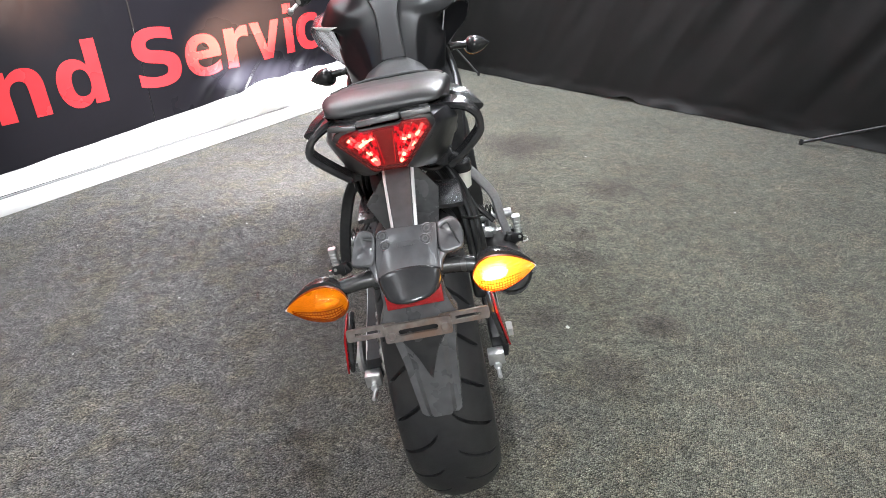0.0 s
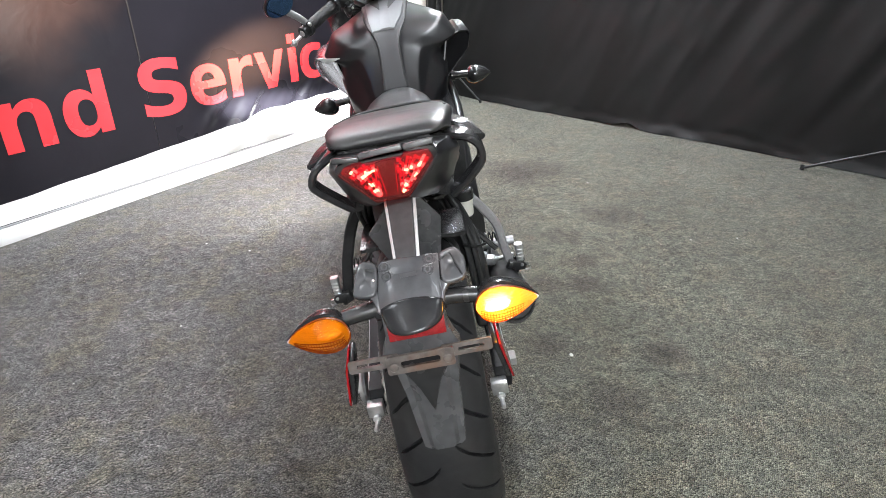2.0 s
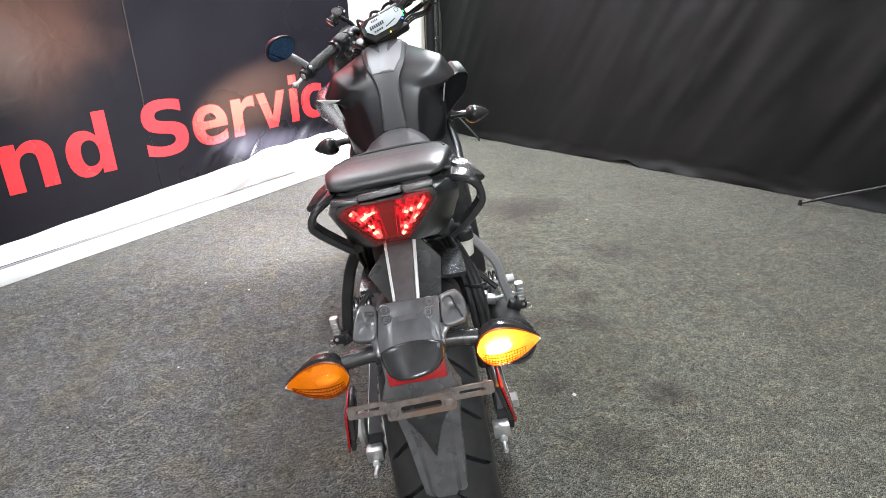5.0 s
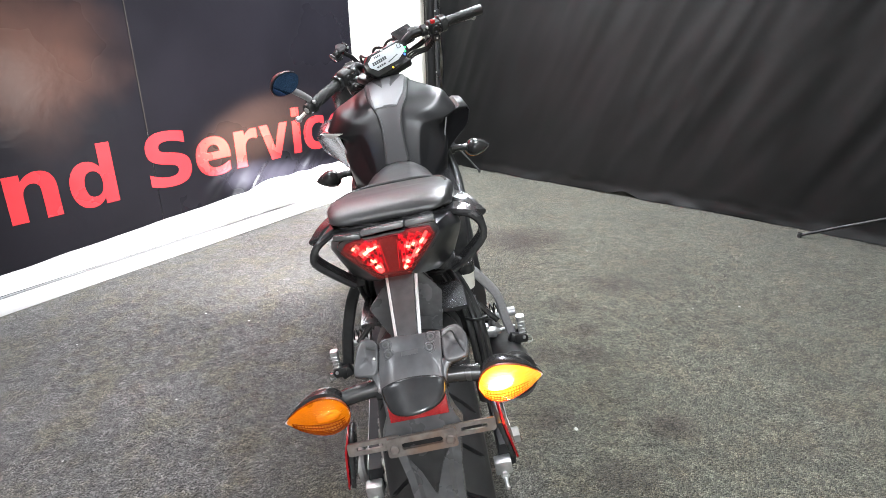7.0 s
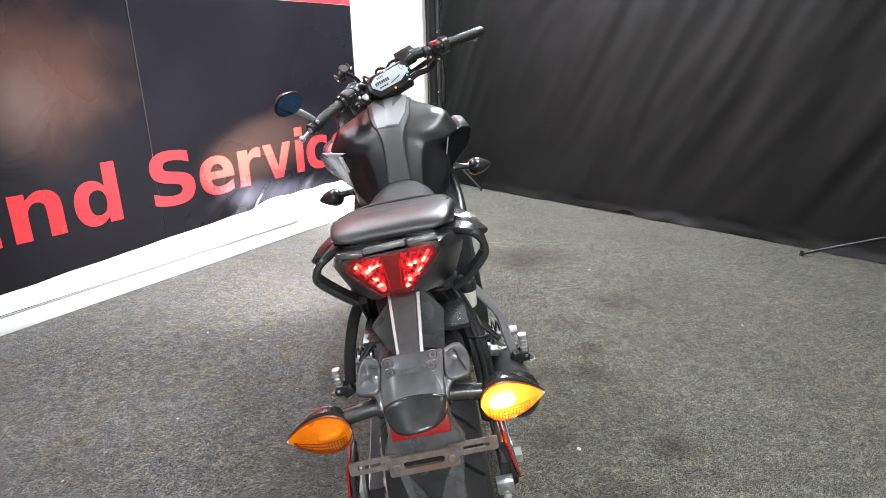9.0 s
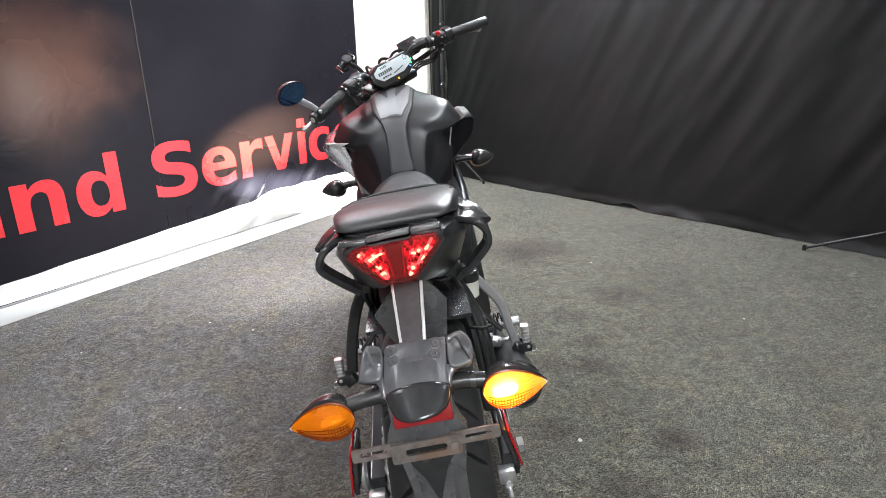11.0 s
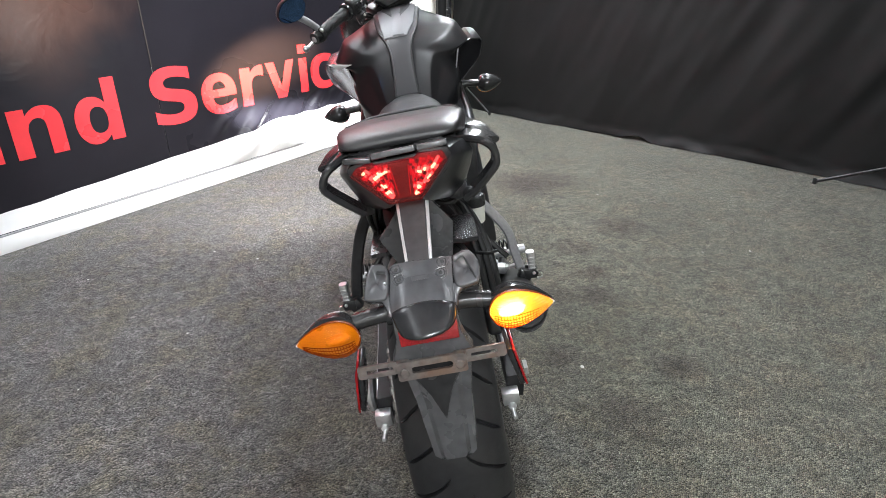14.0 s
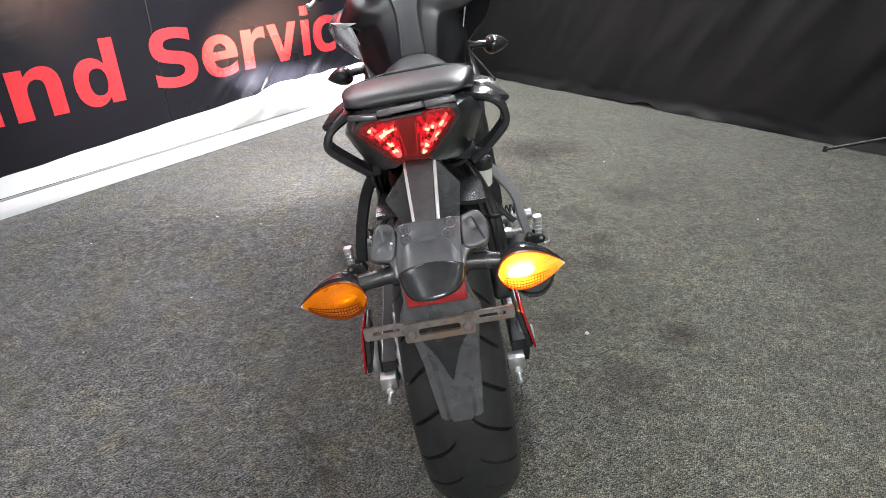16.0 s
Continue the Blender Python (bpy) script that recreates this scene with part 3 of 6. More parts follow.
# outlines of a bold, upright sans lettering, in units of 1/2048 of its body height
GLYPHS = {
    "a": "M674 504Q562 504 505 466Q449 428 449 354Q449 286 494 247Q540 209 621 209Q722 209 791 281Q860 354 860 463V504ZM1221 639V0H860V166Q788 64 698 17Q608 -29 479 -29Q305 -29 196 72Q88 174 88 336Q88 533 223 625Q359 717 649 717H860V745Q860 830 793 869Q726 909 584 909Q469 909 370 886Q271 863 186 817V1090Q301 1118 417 1132Q533 1147 649 1147Q952 1147 1086 1027Q1221 908 1221 639Z",
    "n": "M1298 682V0H938V522Q938 667 931 722Q925 777 909 803Q888 838 852 857Q816 877 770 877Q658 877 594 790Q530 704 530 551V0H172V1120H530V956Q611 1054 702 1100Q793 1147 903 1147Q1097 1147 1197 1028Q1298 909 1298 682Z",
    "d": "M934 956V1556H1294V0H934V162Q860 63 771 17Q682 -29 565 -29Q358 -29 225 135Q92 300 92 559Q92 818 225 982Q358 1147 565 1147Q681 1147 770 1100Q860 1054 934 956ZM698 231Q813 231 873 315Q934 399 934 559Q934 719 873 803Q813 887 698 887Q584 887 523 803Q463 719 463 559Q463 399 523 315Q584 231 698 231Z",
    "S": "M1227 1446V1130Q1104 1185 987 1213Q870 1241 766 1241Q628 1241 562 1203Q496 1165 496 1085Q496 1025 540 991Q585 958 702 934L866 901Q1115 851 1220 749Q1325 647 1325 459Q1325 212 1178 91Q1032 -29 731 -29Q589 -29 446 -2Q303 25 160 78V403Q303 327 436 288Q570 250 694 250Q820 250 887 292Q954 334 954 412Q954 482 908 520Q863 558 727 588L578 621Q354 669 250 774Q147 879 147 1057Q147 1280 291 1400Q435 1520 705 1520Q828 1520 958 1501Q1088 1483 1227 1446Z",
    "e": "M1290 563V461H453Q466 335 544 272Q622 209 762 209Q875 209 993 242Q1112 276 1237 344V68Q1110 20 983 -4Q856 -29 729 -29Q425 -29 256 125Q88 280 88 559Q88 833 253 990Q419 1147 709 1147Q973 1147 1131 988Q1290 829 1290 563ZM922 682Q922 784 862 846Q803 909 707 909Q603 909 538 850Q473 792 457 682Z",
    "r": "M1004 815Q957 837 910 847Q864 858 817 858Q679 858 604 769Q530 681 530 516V0H172V1120H530V936Q599 1046 688 1096Q778 1147 903 1147Q921 1147 942 1145Q963 1144 1003 1139Z",
    "v": "M31 1120H389L668 346L946 1120H1305L864 0H471Z",
    "i": "M172 1120H530V0H172ZM172 1556H530V1264H172Z",
    "c": "M1077 1085V793Q1004 843 930 867Q857 891 778 891Q628 891 544 803Q461 716 461 559Q461 402 544 314Q628 227 778 227Q862 227 937 252Q1013 277 1077 326V33Q993 2 906 -13Q820 -29 733 -29Q430 -29 259 126Q88 282 88 559Q88 836 259 991Q430 1147 733 1147Q821 1147 906 1131Q992 1116 1077 1085Z",
}


def outline_loops(path):
    """The closed lines of an outline, its bends divided into short chords."""
    loops, here = [], Vector((0, 0))
    for c in "MLHVQZ":
        path = path.replace(c, "|" + c + " ")
    for token in path.split("|")[1:]:
        op, *nums = token.split()
        v = [float(q) for q in nums]
        if op == "M":
            here = Vector(v)
            loops.append([here])
        elif op == "Z":
            continue
        elif op == "Q":
            a, b, start = Vector(v[:2]), Vector(v[2:]), here
            loops[-1] += [start.lerp(a, k / 6).lerp(a.lerp(b, k / 6), k / 6) for k in range(1, 7)]
            here = b
        else:
            here = Vector((v[0], here.y)) if op == "H" else Vector((here.x, v[0])) if op == "V" else Vector(v)
            loops[-1].append(here)
    return loops


def letter(ch, s0, s1, z0, z1):
    """One printed letter, fitted between two places along the banner and two heights."""
    loops = outline_loops(GLYPHS[ch])
    pts = [p for lp in loops for p in lp]
    x0, x1, y0, y1 = min(p.x for p in pts), max(p.x for p in pts), min(p.y for p in pts), max(p.y for p in pts)
    bm = bmesh.new()
    edges = []
    for lp in loops:
        vs = []
        for p in lp:
            if not vs or (p - last).length > 1.0:
                vs.append(bm.verts.new((s0 + (p.x - x0) / (x1 - x0) * (s1 - s0), 0.0, z0 + (p.y - y0) / (y1 - y0) * (z1 - z0))))
                last = p
        if (lp[-1] - lp[0]).length < 1.0:
            bm.verts.remove(vs.pop())
        edges += [bm.edges.new((p, q)) for p, q in zip(vs, vs[1:] + vs[:1])]
    bmesh.ops.triangle_fill(bm, use_beauty=True, use_dissolve=False, edges=edges)
    for k in range(1, 14):
        bmesh.ops.bisect_plane(bm, geom=bm.verts[:] + bm.edges[:] + bm.faces[:], plane_co=(s0 + (s1 - s0) * k / 14, 0, 0), plane_no=(1, 0, 0))
        bmesh.ops.bisect_plane(bm, geom=bm.verts[:] + bm.edges[:] + bm.faces[:], plane_co=(0, 0, z0 + (z1 - z0) * k / 14), plane_no=(0, 0, 1))
    for v in bm.verts:
        v.co.y = banner_wave(v.co.x, v.co.z) + 0.0022
    g = bmesh.ops.extrude_face_region(bm, geom=bm.faces[:])
    bmesh.ops.translate(bm, vec=(0, -0.0012, 0), verts=[v for v in g["geom"] if isinstance(v, bmesh.types.BMVert)])
    part("letter", bm, RED_PRINT, banner, "", 60)


for ch, s0, s1, z0, z1 in (("a", -2.375, -2.165, 0.375, 0.597), ("n", -2.110, -1.890, 0.378, 0.597), ("d", -1.838, -1.614, 0.374, 0.675), ("S", -1.435, -1.176, 0.384, 0.682),
                           ("e", -1.140, -0.903, 0.386, 0.610), ("r", -0.862, -0.690, 0.395, 0.617), ("v", -0.668, -0.436, 0.400, 0.620),
                           ("i", -0.392, -0.325, 0.405, 0.700), ("c", -0.295, -0.095, 0.400, 0.628), ("e", -0.06, 0.165, 0.405, 0.632)):
    letter(ch, s0, s1, z0, z1)


# ---- black cloth and its stands ----
def ridge(x):
    return 1 - min(1.0, abs(x) * 2.6)


def curtain_wave(s, z):
    k = 0.020 * math.sin(2.3 * s + 0.8) + 0.040 * noise.noise((s * 1.3, z * 0.35, 4.0)) + 0.020 * noise.noise((s * 3.0 - z * 1.2, z * 0.7, 7.0))
    # drawn folds that fall slantwise, and small creases near the carpet
    k += 0.015 * ridge(noise.noise((s * 2.1 - z * 1.0, z * 0.45, 11.0))) * smooth(0.1, 0.6, z)
    k += 0.005 * ridge(noise.noise((s * 3.4 - z * 1.5, z * 0.6, 15.0))) + 0.008 * noise.noise((s * 9 - z * 5, z * 2.5, 1.0))
    return k * (0.30 + 0.70 * min(1, z / 0.5)) + 0.03 * max(0, 1 - z / 0.06) * (0.6 + 0.4 * math.sin(5 * s)) + 0.012 * smooth(0.16, 0.03, z) * noise.noise((s * 7, z * 20, 3.0))


def curtain_edge(s):
    return 0.004 + 0.035 * math.exp(-((s - 1.33) / 0.09) ** 2) + 0.008 * noise.noise((s * 3, 0, 0))


sh = hung_sheet("curtain", MC, -0.56, 4.6, 0.0, 2.35, 320, 110, curtain_wave, 0.004, CLOTH, curtain_edge)
sh.matrix_world = MC
tagged(sh, "plain black cloth backdrop hung to the carpet, lightly creased", "curtain")
sh = hung_sheet("curtain", MC, -0.80, -0.570, 0.0, 2.35, 48, 40, lambda s, z: -0.02 + 0.018 * math.sin(42 * s + 0.6 * math.sin(2 * z)), 0.004, CLOTH)
sh.matrix_world = MC
tagged(sh, "narrow black cloth hanging in folds beside a stand", "curtain")


def backdrop_stand(m, legs, label):
    st = thing("backdrop_stand", m, label, "stand", "backdrop stands")
    pole = part("pole", cyl(0.013, 2.3, pose(0, 0, 1.2), 16), BLACK_METAL, st)
    for z in (0.55, 0.80, 1.30, 1.75):
        part("clip", box(0.030, 0.030, 0.055, pose(0.012, 0.004, z), 0.006), BLACK_METAL, pole, "black clip on the pole")
        part("screw", cyl(0.006, 0.012, pose(0.012, 0.022, z + 0.012, 90), 12), ALU, pole, "bright screw head")
    part("hub", cyl(0.024, 0.06, pose(0, 0, 0.34), 16), PLASTIC, st)
    for e in legs:
        lg = part("leg", tube([(0, 0, 0.32), Vector(e) * 0.5 + Vector((0, 0, 0.165)), e], 0.008, 10, 2), BLACK_METAL, st)
        part("foot", cyl(0.011, 0.03, Matrix.Translation(e), 12), PLASTIC, lg)
    return st


backdrop_stand(MC @ pose(-0.565, 0.035, 0), ((0.56, 0.06, 0.012), (-0.2, 0.30, 0.012), (-0.2, -0.25, 0.012)), "black metal backdrop stand with splayed legs before the cloth")
backdrop_stand(MC @ pose(3.25, 0.10, 0), ((-0.72, 0.06, 0.012), (0.5, 0.3, 0.012), (0.3, -0.05, 0.012)), "black metal backdrop stand with one long leg on the carpet")

# ---- the motorcycle, built upright, then leaning on its side stand ----
LEAN = -9.0
bike = thing("motorcycle", pose(0, 0, 0, 0, LEAN, 0), "matte black naked motorcycle leaning on its side stand, lights on", "motorcycle")


def groove(theta, v):
    """Depth of the tread cut at an angle round the wheel and a place across it, -1 to 1."""
    d = 0.0
    side = 1 if v > 0 else -1
    a = abs(v)
    pitch = radians(15)
    ph = theta + (0.5 * pitch if side < 0 else 0)
    # long sweeping cut, short cut and edge cut
    for lo, hi, off, bend, wid in ((0.12, 0.82, 0.0, 0.50, 0.0034), (0.50, 0.84, 0.50, 0.20, 0.0032)):
        if lo < a < hi:
            t = (a - lo) / (hi - lo)
            c = off * pitch + bend * pitch * (t ** 0.6) * 1.6
            e = (ph - c + pitch / 2) % pitch - pitch / 2
            w = wid * (0.55 + 0.45 * math.sin(math.pi * min(1, t * 1.15)))
            x = abs(e) * 0.30 / w
            if x < 1:
                d = max(d, (1 - x ** 4) * min(1, 8 * t, 8 * (1 - t)))
    return d


def tyre(radius, width, rim_r, nu, nv, cuts):
    bm = bmesh.new()
    rows = []
    for j in range(nv + 1):
        v = -1 + 2 * j / nv
        rows.append(v)
    grid = []
    hw = width / 2
    for i in range(nu):
        th = 2 * math.pi * i / nu
        row = []
        for v in rows:
            a = v * radians(78)
            x = hw * math.sin(a) / math.sin(radians(78))
            r = radius - 0.62 * hw * (1 - math.cos(a)) / (1 - math.cos(radians(78)))
            dep = groove(th, v) * 0.0090 if cuts else 0
            row.append(bm.verts.new((x * (1 - dep / hw), (r - dep) * math.cos(th), (r - dep) * math.sin(th))))
        grid.append(row)
    walls = []
    for i in range(nu):
        th = 2 * math.pi * i / nu
        ring = []
        for sgn in (-1, 1):
            for k, (fx, rr) in enumerate(((1.02, radius - 0.80 * hw), (0.96, rim_r + 0.014), (0.80, rim_r))):
                ring.append(bm.verts.new((sgn * hw * fx, rr * math.cos(th), rr * math.sin(th))))
        walls.append(ring)
    for i in range(nu):
        k = (i + 1) % nu
        for j in range(nv):
            bm.faces.new((grid[i][j], grid[i][j + 1], grid[k][j + 1], grid[k][j]))
        for edge, base in ((0, 0), (nv, 3)):
            line_i = [grid[i][edge], *walls[i][base:base + 3]]
            line_k = [grid[k][edge], *walls[k][base:base + 3]]
            for p in range(3):
                bm.faces.new((line_i[p], line_i[p + 1], line_k[p + 1], line_k[p]))
        bm.faces.new((walls[i][2], walls[i][5], walls[k][5], walls[k][2]))
    return bm


def wheel(name, radius, width, rim_r, m, cuts, nu, nv, hub_w):
    bm = tyre(radius, width, rim_r, nu, nv, cuts)
    w = part(name, bm, RUBBER, bike, "black road tyre with curved tread cuts", 30, m)
    ry = pose(0, 0, 0, 0, 90, 0)
    part("rim", revolve([(rim_r - 0.028, -width * 0.36), (rim_r + 0.004, -width * 0.42), (rim_r + 0.004, -width * 0.38), (rim_r - 0.012, -width * 0.3), (rim_r - 0.022, 0),
                         (rim_r - 0.012, width * 0.3), (rim_r + 0.004, width * 0.38), (rim_r + 0.004, width * 0.42), (rim_r - 0.028, width * 0.36)], 48, m @ ry), BLACK_METAL, w)
    part("hub", cyl(0.045, hub_w, m @ ry, 24, 0.004), BLACK_METAL, w)
    for k in range(10):
        a = 2 * math.pi * (k // 2) / 5 + (0.13 if k % 2 else -0.13)
        d = Vector((0, math.cos(a), math.sin(a)))
        part("spoke", tube([m @ (d * 0.04), m @ (d * (rim_r - 0.02))], 0.011, 8, 1, 1.2), BLACK_METAL, w)
    return w


REAR = pose(-0.004, 0, 0.315)
rear_wheel = wheel("rear_wheel", 0.315, 0.175, 0.218, REAR, True, 1500, 120, 0.15)

# chain and sprocket on the near side stand's side, disc and caliper on the other
ry90 = pose(0, 0, 0, 0, 90, 0)
n = 43
pts = []
for k in range(n * 4):
    a = 2 * math.pi * k / (n * 4)
    rr = 0.108 + (0.004 if k % 4 in (0, 1) else -0.004)
    pts.append((rr * math.cos(a), rr * math.sin(a)))
part("sprocket", plate(pts, 0.006, Matrix.Translation((-0.112, 0, 0.315)) @ pose(0, 0, 0, 0, 0, 90), 0.0), CHAIN, bike)
chain = part("chain", tube([(-0.112, -0.112, 0.30), (-0.112, -0.112, 0.33), (-0.112, -0.06, 0.41), (-0.112, 0.02, 0.424), (-0.112, 0.5, 0.44)], 0.004, 8, 6), CHAIN, bike)
line = [Vector((-0.112, 0.112 * math.cos(a), 0.315 + 0.112 * math.sin(a))) for a in np.linspace(math.pi * 1.5, math.pi * 0.5, 26)]
line += [Vector((-0.112, 0.0 + 0.018 * k, 0.427 + 0.0006 * k)) for k in range(1, 24)]
for k, (p, q) in enumerate(zip(line, line[1:])):
    d = (q - p).normalized()
    turn = d.to_track_quat("Y", "Z").to_matrix().to_4x4()
    part("link", box(0.016 if k % 2 else 0.011, 0.017, 0.0095, Matrix.Translation((p + q) / 2) @ turn, 0.002, 1), CHAIN, chain)
disc = part("brake_disc", revolve([(0.085, -0.002), (0.1225, -0.002), (0.1225, 0.002), (0.085, 0.002)], 48, Matrix.Translation((0.080, 0, 0.315)) @ ry90), ALU_DULL, bike)
cal = part("brake_caliper", box(0.036, 0.10, 0.060, pose(0.108, 0.045, 0.425, -20, 0, 0), 0.010, 3), BLACK_METAL, bike)
part("bracket", box(0.016, 0.14, 0.032, pose(0.118, 0.02, 0.385, -25, 0, 0), 0.006), ALU_DULL, cal)
part("hose", tube([(0.118, 0.08, 0.46), (0.13, 0.18, 0.53), (0.115, 0.32, 0.52), (0.11, 0.5, 0.46)], 0.005, 8), CABLE, cal)

# swing arm, two beams with the axle adjusters at their ends
for sgn in (-1, 1):
    sw = part("swing_arm", loft([[Vector((sgn * (0.129 + (0.014 if sgn < 0 else -0.004) + dx), y, z + dz)) for dx, dz in ((-0.014, -h), (0.014, -h), (0.018, 0), (0.014, h), (-0.014, h), (-0.018, 0))]
                                 for y, z, h in ((-0.055, 0.315, 0.026), (0.0, 0.318, 0.034), (0.12, 0.335, 0.032), (0.30, 0.37, 0.038), (0.52, 0.40, 0.050))]),
              SWING, bike, "black swing arm beam")
    part("edge_line", tube([(sgn * (0.129 + (0.028 if sgn < 0 else 0.010)), y, z + h - 0.002) for y, z, h in ((-0.05, 0.315, 0.026), (0.0, 0.318, 0.034), (0.12, 0.335, 0.032), (0.30, 0.37, 0.038))], 0.0022, 6, 4), ALU_DULL, sw, "bright line along the edge")
    xb = 0.150 if sgn < 0 else 0.112
    x = sgn * (xb + 0.022)
    part("adjuster", box(0.034, 0.026, 0.030, pose(sgn * xb, -0.068, 0.303), 0.003), ALU, sw, "bright cast chain adjuster")
    part("adjuster_plate", revolve([(0.018, -0.006), (0.034, -0.006), (0.038, 0.0), (0.036, 0.008), (0.020, 0.008)], 24, pose(x, -0.008, 0.322, 0, 90 * sgn, 0)), ALU, sw, "round bright axle plate")
    part("axle_nut", cyl(0.017, 0.022, pose(x + sgn * 0.014, -0.008, 0.322, 0, 90, 0), 6), ALU, sw)
    part("bolt", cyl(0.0045, 0.055, pose(sgn * xb, -0.098, 0.287, 78, 0, 0), 10), ALU, sw)
    part("nut", cyl(0.0085, 0.009, pose(sgn * xb, -0.086, 0.290, 78, 0, 0), 6), ALU, sw)

# hugger over the wheel and the inner fender shield behind the strut
part("shield", plate([(-0.026, 0.742), (0.030, 0.742), (0.062, 0.694), (0.048, 0.612), (-0.044, 0.612), (-0.076, 0.684)], 0.008, pose(-0.002, -0.045, 0, 0, 0, 0), 0.002), FADED, bike, "faceted faded black shield")
hug = [[Vector((x, 0.345 * math.cos(a), 0.315 + 0.345 * math.sin(a) + (0.010 if abs(x) < 0.06 else 0.0))) for x in (-0.10, -0.07, -0.02, 0.02, 0.07, 0.10)] +
       [Vector((x, 0.337 * math.cos(a), 0.315 + 0.337 * math.sin(a) + (0.008 if abs(x) < 0.06 else 0.0))) for x in (0.10, 0.07, 0.02, -0.02, -0.07, -0.10)]
       for a in np.linspace(radians(38), radians(98), 16)]
part("hugger", loft(hug), PLASTIC, bike, "black wheel hugger")

def corner_cut(pts, rounds=2):
    """Rounds the corners of an open line, its ends kept."""
    for _ in range(rounds):
        out = [pts[0]]
        for p, q in zip(pts, pts[1:]):
            out += [p.lerp(q, 0.25), p.lerp(q, 0.75)]
        pts = out + [pts[-1]]
    return pts


# tail: cowl, lamp, strips
tail_rings = []
for y, hw_t, hw_b, zt, zb in ((-0.190, 0.066, 0.020, 0.866, 0.802), (-0.15, 0.074, 0.030, 0.856, 0.782), (-0.10, 0.082, 0.038, 0.846, 0.768), (0.0, 0.088, 0.050, 0.832, 0.745), (0.15, 0.100, 0.075, 0.812, 0.71), (0.32, 0.11, 0.08, 0.77, 0.66)):
    zm = zt - 0.028
    tail_rings.append([Vector(p) for p in ((-hw_b, y, zb), (hw_b, y, zb), (hw_t + 0.006, y, zm), (hw_t, y, zt - 0.008), (hw_t - 0.012, y, zt), (-hw_t + 0.012, y, zt), (-hw_t, y, zt - 0.008), (-hw_t - 0.006, y, zm))])
tail_rings = [corner_cut([*r, r[0]], 2)[1:] for r in tail_rings]
cowl = part("tail_cowl", loft(tail_rings), PLASTIC, bike, "black plastic tail cowl", 40)
for x0, x1, z0, z1, mt in ((-0.082, -0.041, 0.868, 0.877, HOOD), (-0.040, 0.025, 0.871, 0.881, FADED), (0.0275, 0.072, 0.874, 0.880, FADED)):
    part("trim_strip", box(x1 - x0, 0.050, 0.009, pose((x0 + x1) / 2, -0.190, (z0 + z1) / 2, -14, 7 if x1 < 0 else -2, 0), 0.002), mt, cowl)
lamp_pts = [(-0.074, 0.857), (-0.067, 0.865), (-0.042, 0.871), (-0.038, 0.866), (0.022, 0.867), (0.027, 0.872), (0.063, 0.870), (0.068, 0.858), (0.021, 0.806), (-0.028, 0.807)]
lamp = part("tail_lamp", plate(lamp_pts, 0.010, pose(0, -0.197, 0), 0.003), LAMP_RED, cowl, "lit red tail lamp")
part("lens", plate([(x * 1.02, 0.838 + (z - 0.838) * 1.03) for x, z in lamp_pts], 0.006, pose(0, -0.216, 0), 0.002), RED_LENS, lamp, "clear red lens")
part("lamp_rim", plate([(-0.003 + (x + 0.003) * 1.12, 0.838 + (z - 0.838) * 1.15) for x, z in lamp_pts], 0.020, pose(0, -0.190, 0), 0.003), HOOD, lamp, "black plastic lamp surround")
# a reflector of small facets, laid out in rays; those before a lit diode are the brightest
rl = random.Random(4)
HOT = ((-0.019, 0.812), (-0.024, 0.820), (-0.033, 0.831), (-0.044, 0.845), (-0.054, 0.854), (-0.036, 0.849), (-0.025, 0.853), (0.014, 0.811), (0.020, 0.822), (0.033, 0.832), (0.040, 0.837), (0.035, 0.847), (0.047, 0.848), (0.052, 0.857), (0.025, 0.845))
for sgn in (-1, 1):
    for ray in range(14):
        for step in range(15):
            a = radians(28 + 4.6 * ray + rl.uniform(-0.8, 0.8))
            r = 0.009 + 0.0047 * (step + rl.uniform(-0.25, 0.25))
            x, z = -0.003 + sgn * (0.010 + r * math.cos(a)), 0.803 + r * math.sin(a) * 0.97
            if z > 0.863 or not -0.066 < x < 0.060 or z < 0.811 + max(0, abs(x + 0.003) - 0.024) * 1.12 or abs(x + 0.003) < 0.015:
                continue
            near = min(math.hypot(x - hx, (z - hz) * 1.2) for hx, hz in HOT) + rl.uniform(-0.002, 0.002)
            mt = LED_ON if near < 0.0040 else LED_DIM if near < 0.0062 else FACET if rl.random() < 0.75 else LAMP_DARK
            part("facet", box(0.0056 * rl.uniform(0.7, 1.3), 0.004, (0.0010 + r * 0.062) * rl.uniform(0.7, 1.0), pose(x, -0.2025, z, rl.uniform(-14, 14), -sgn * math.degrees(a), rl.uniform(-14, 14)), 0.0008, 1), mt, lamp)
for k in range(5):
    part("flute", box(0.0010, 0.004, 0.046, pose(-0.014 + 0.0055 * k, -0.2055, 0.836, 0, -6 + 3 * k, 0), 0.0, 1), FACET if k in (0, 4) else LAMP_DARK, lamp)
part("divider", plate([(-0.020, 0.864), (0.012, 0.865), (0.008, 0.812), (-0.013, 0.812)], 0.004, pose(0, -0.2025, 0), 0.001), LAMP_DARK, lamp)

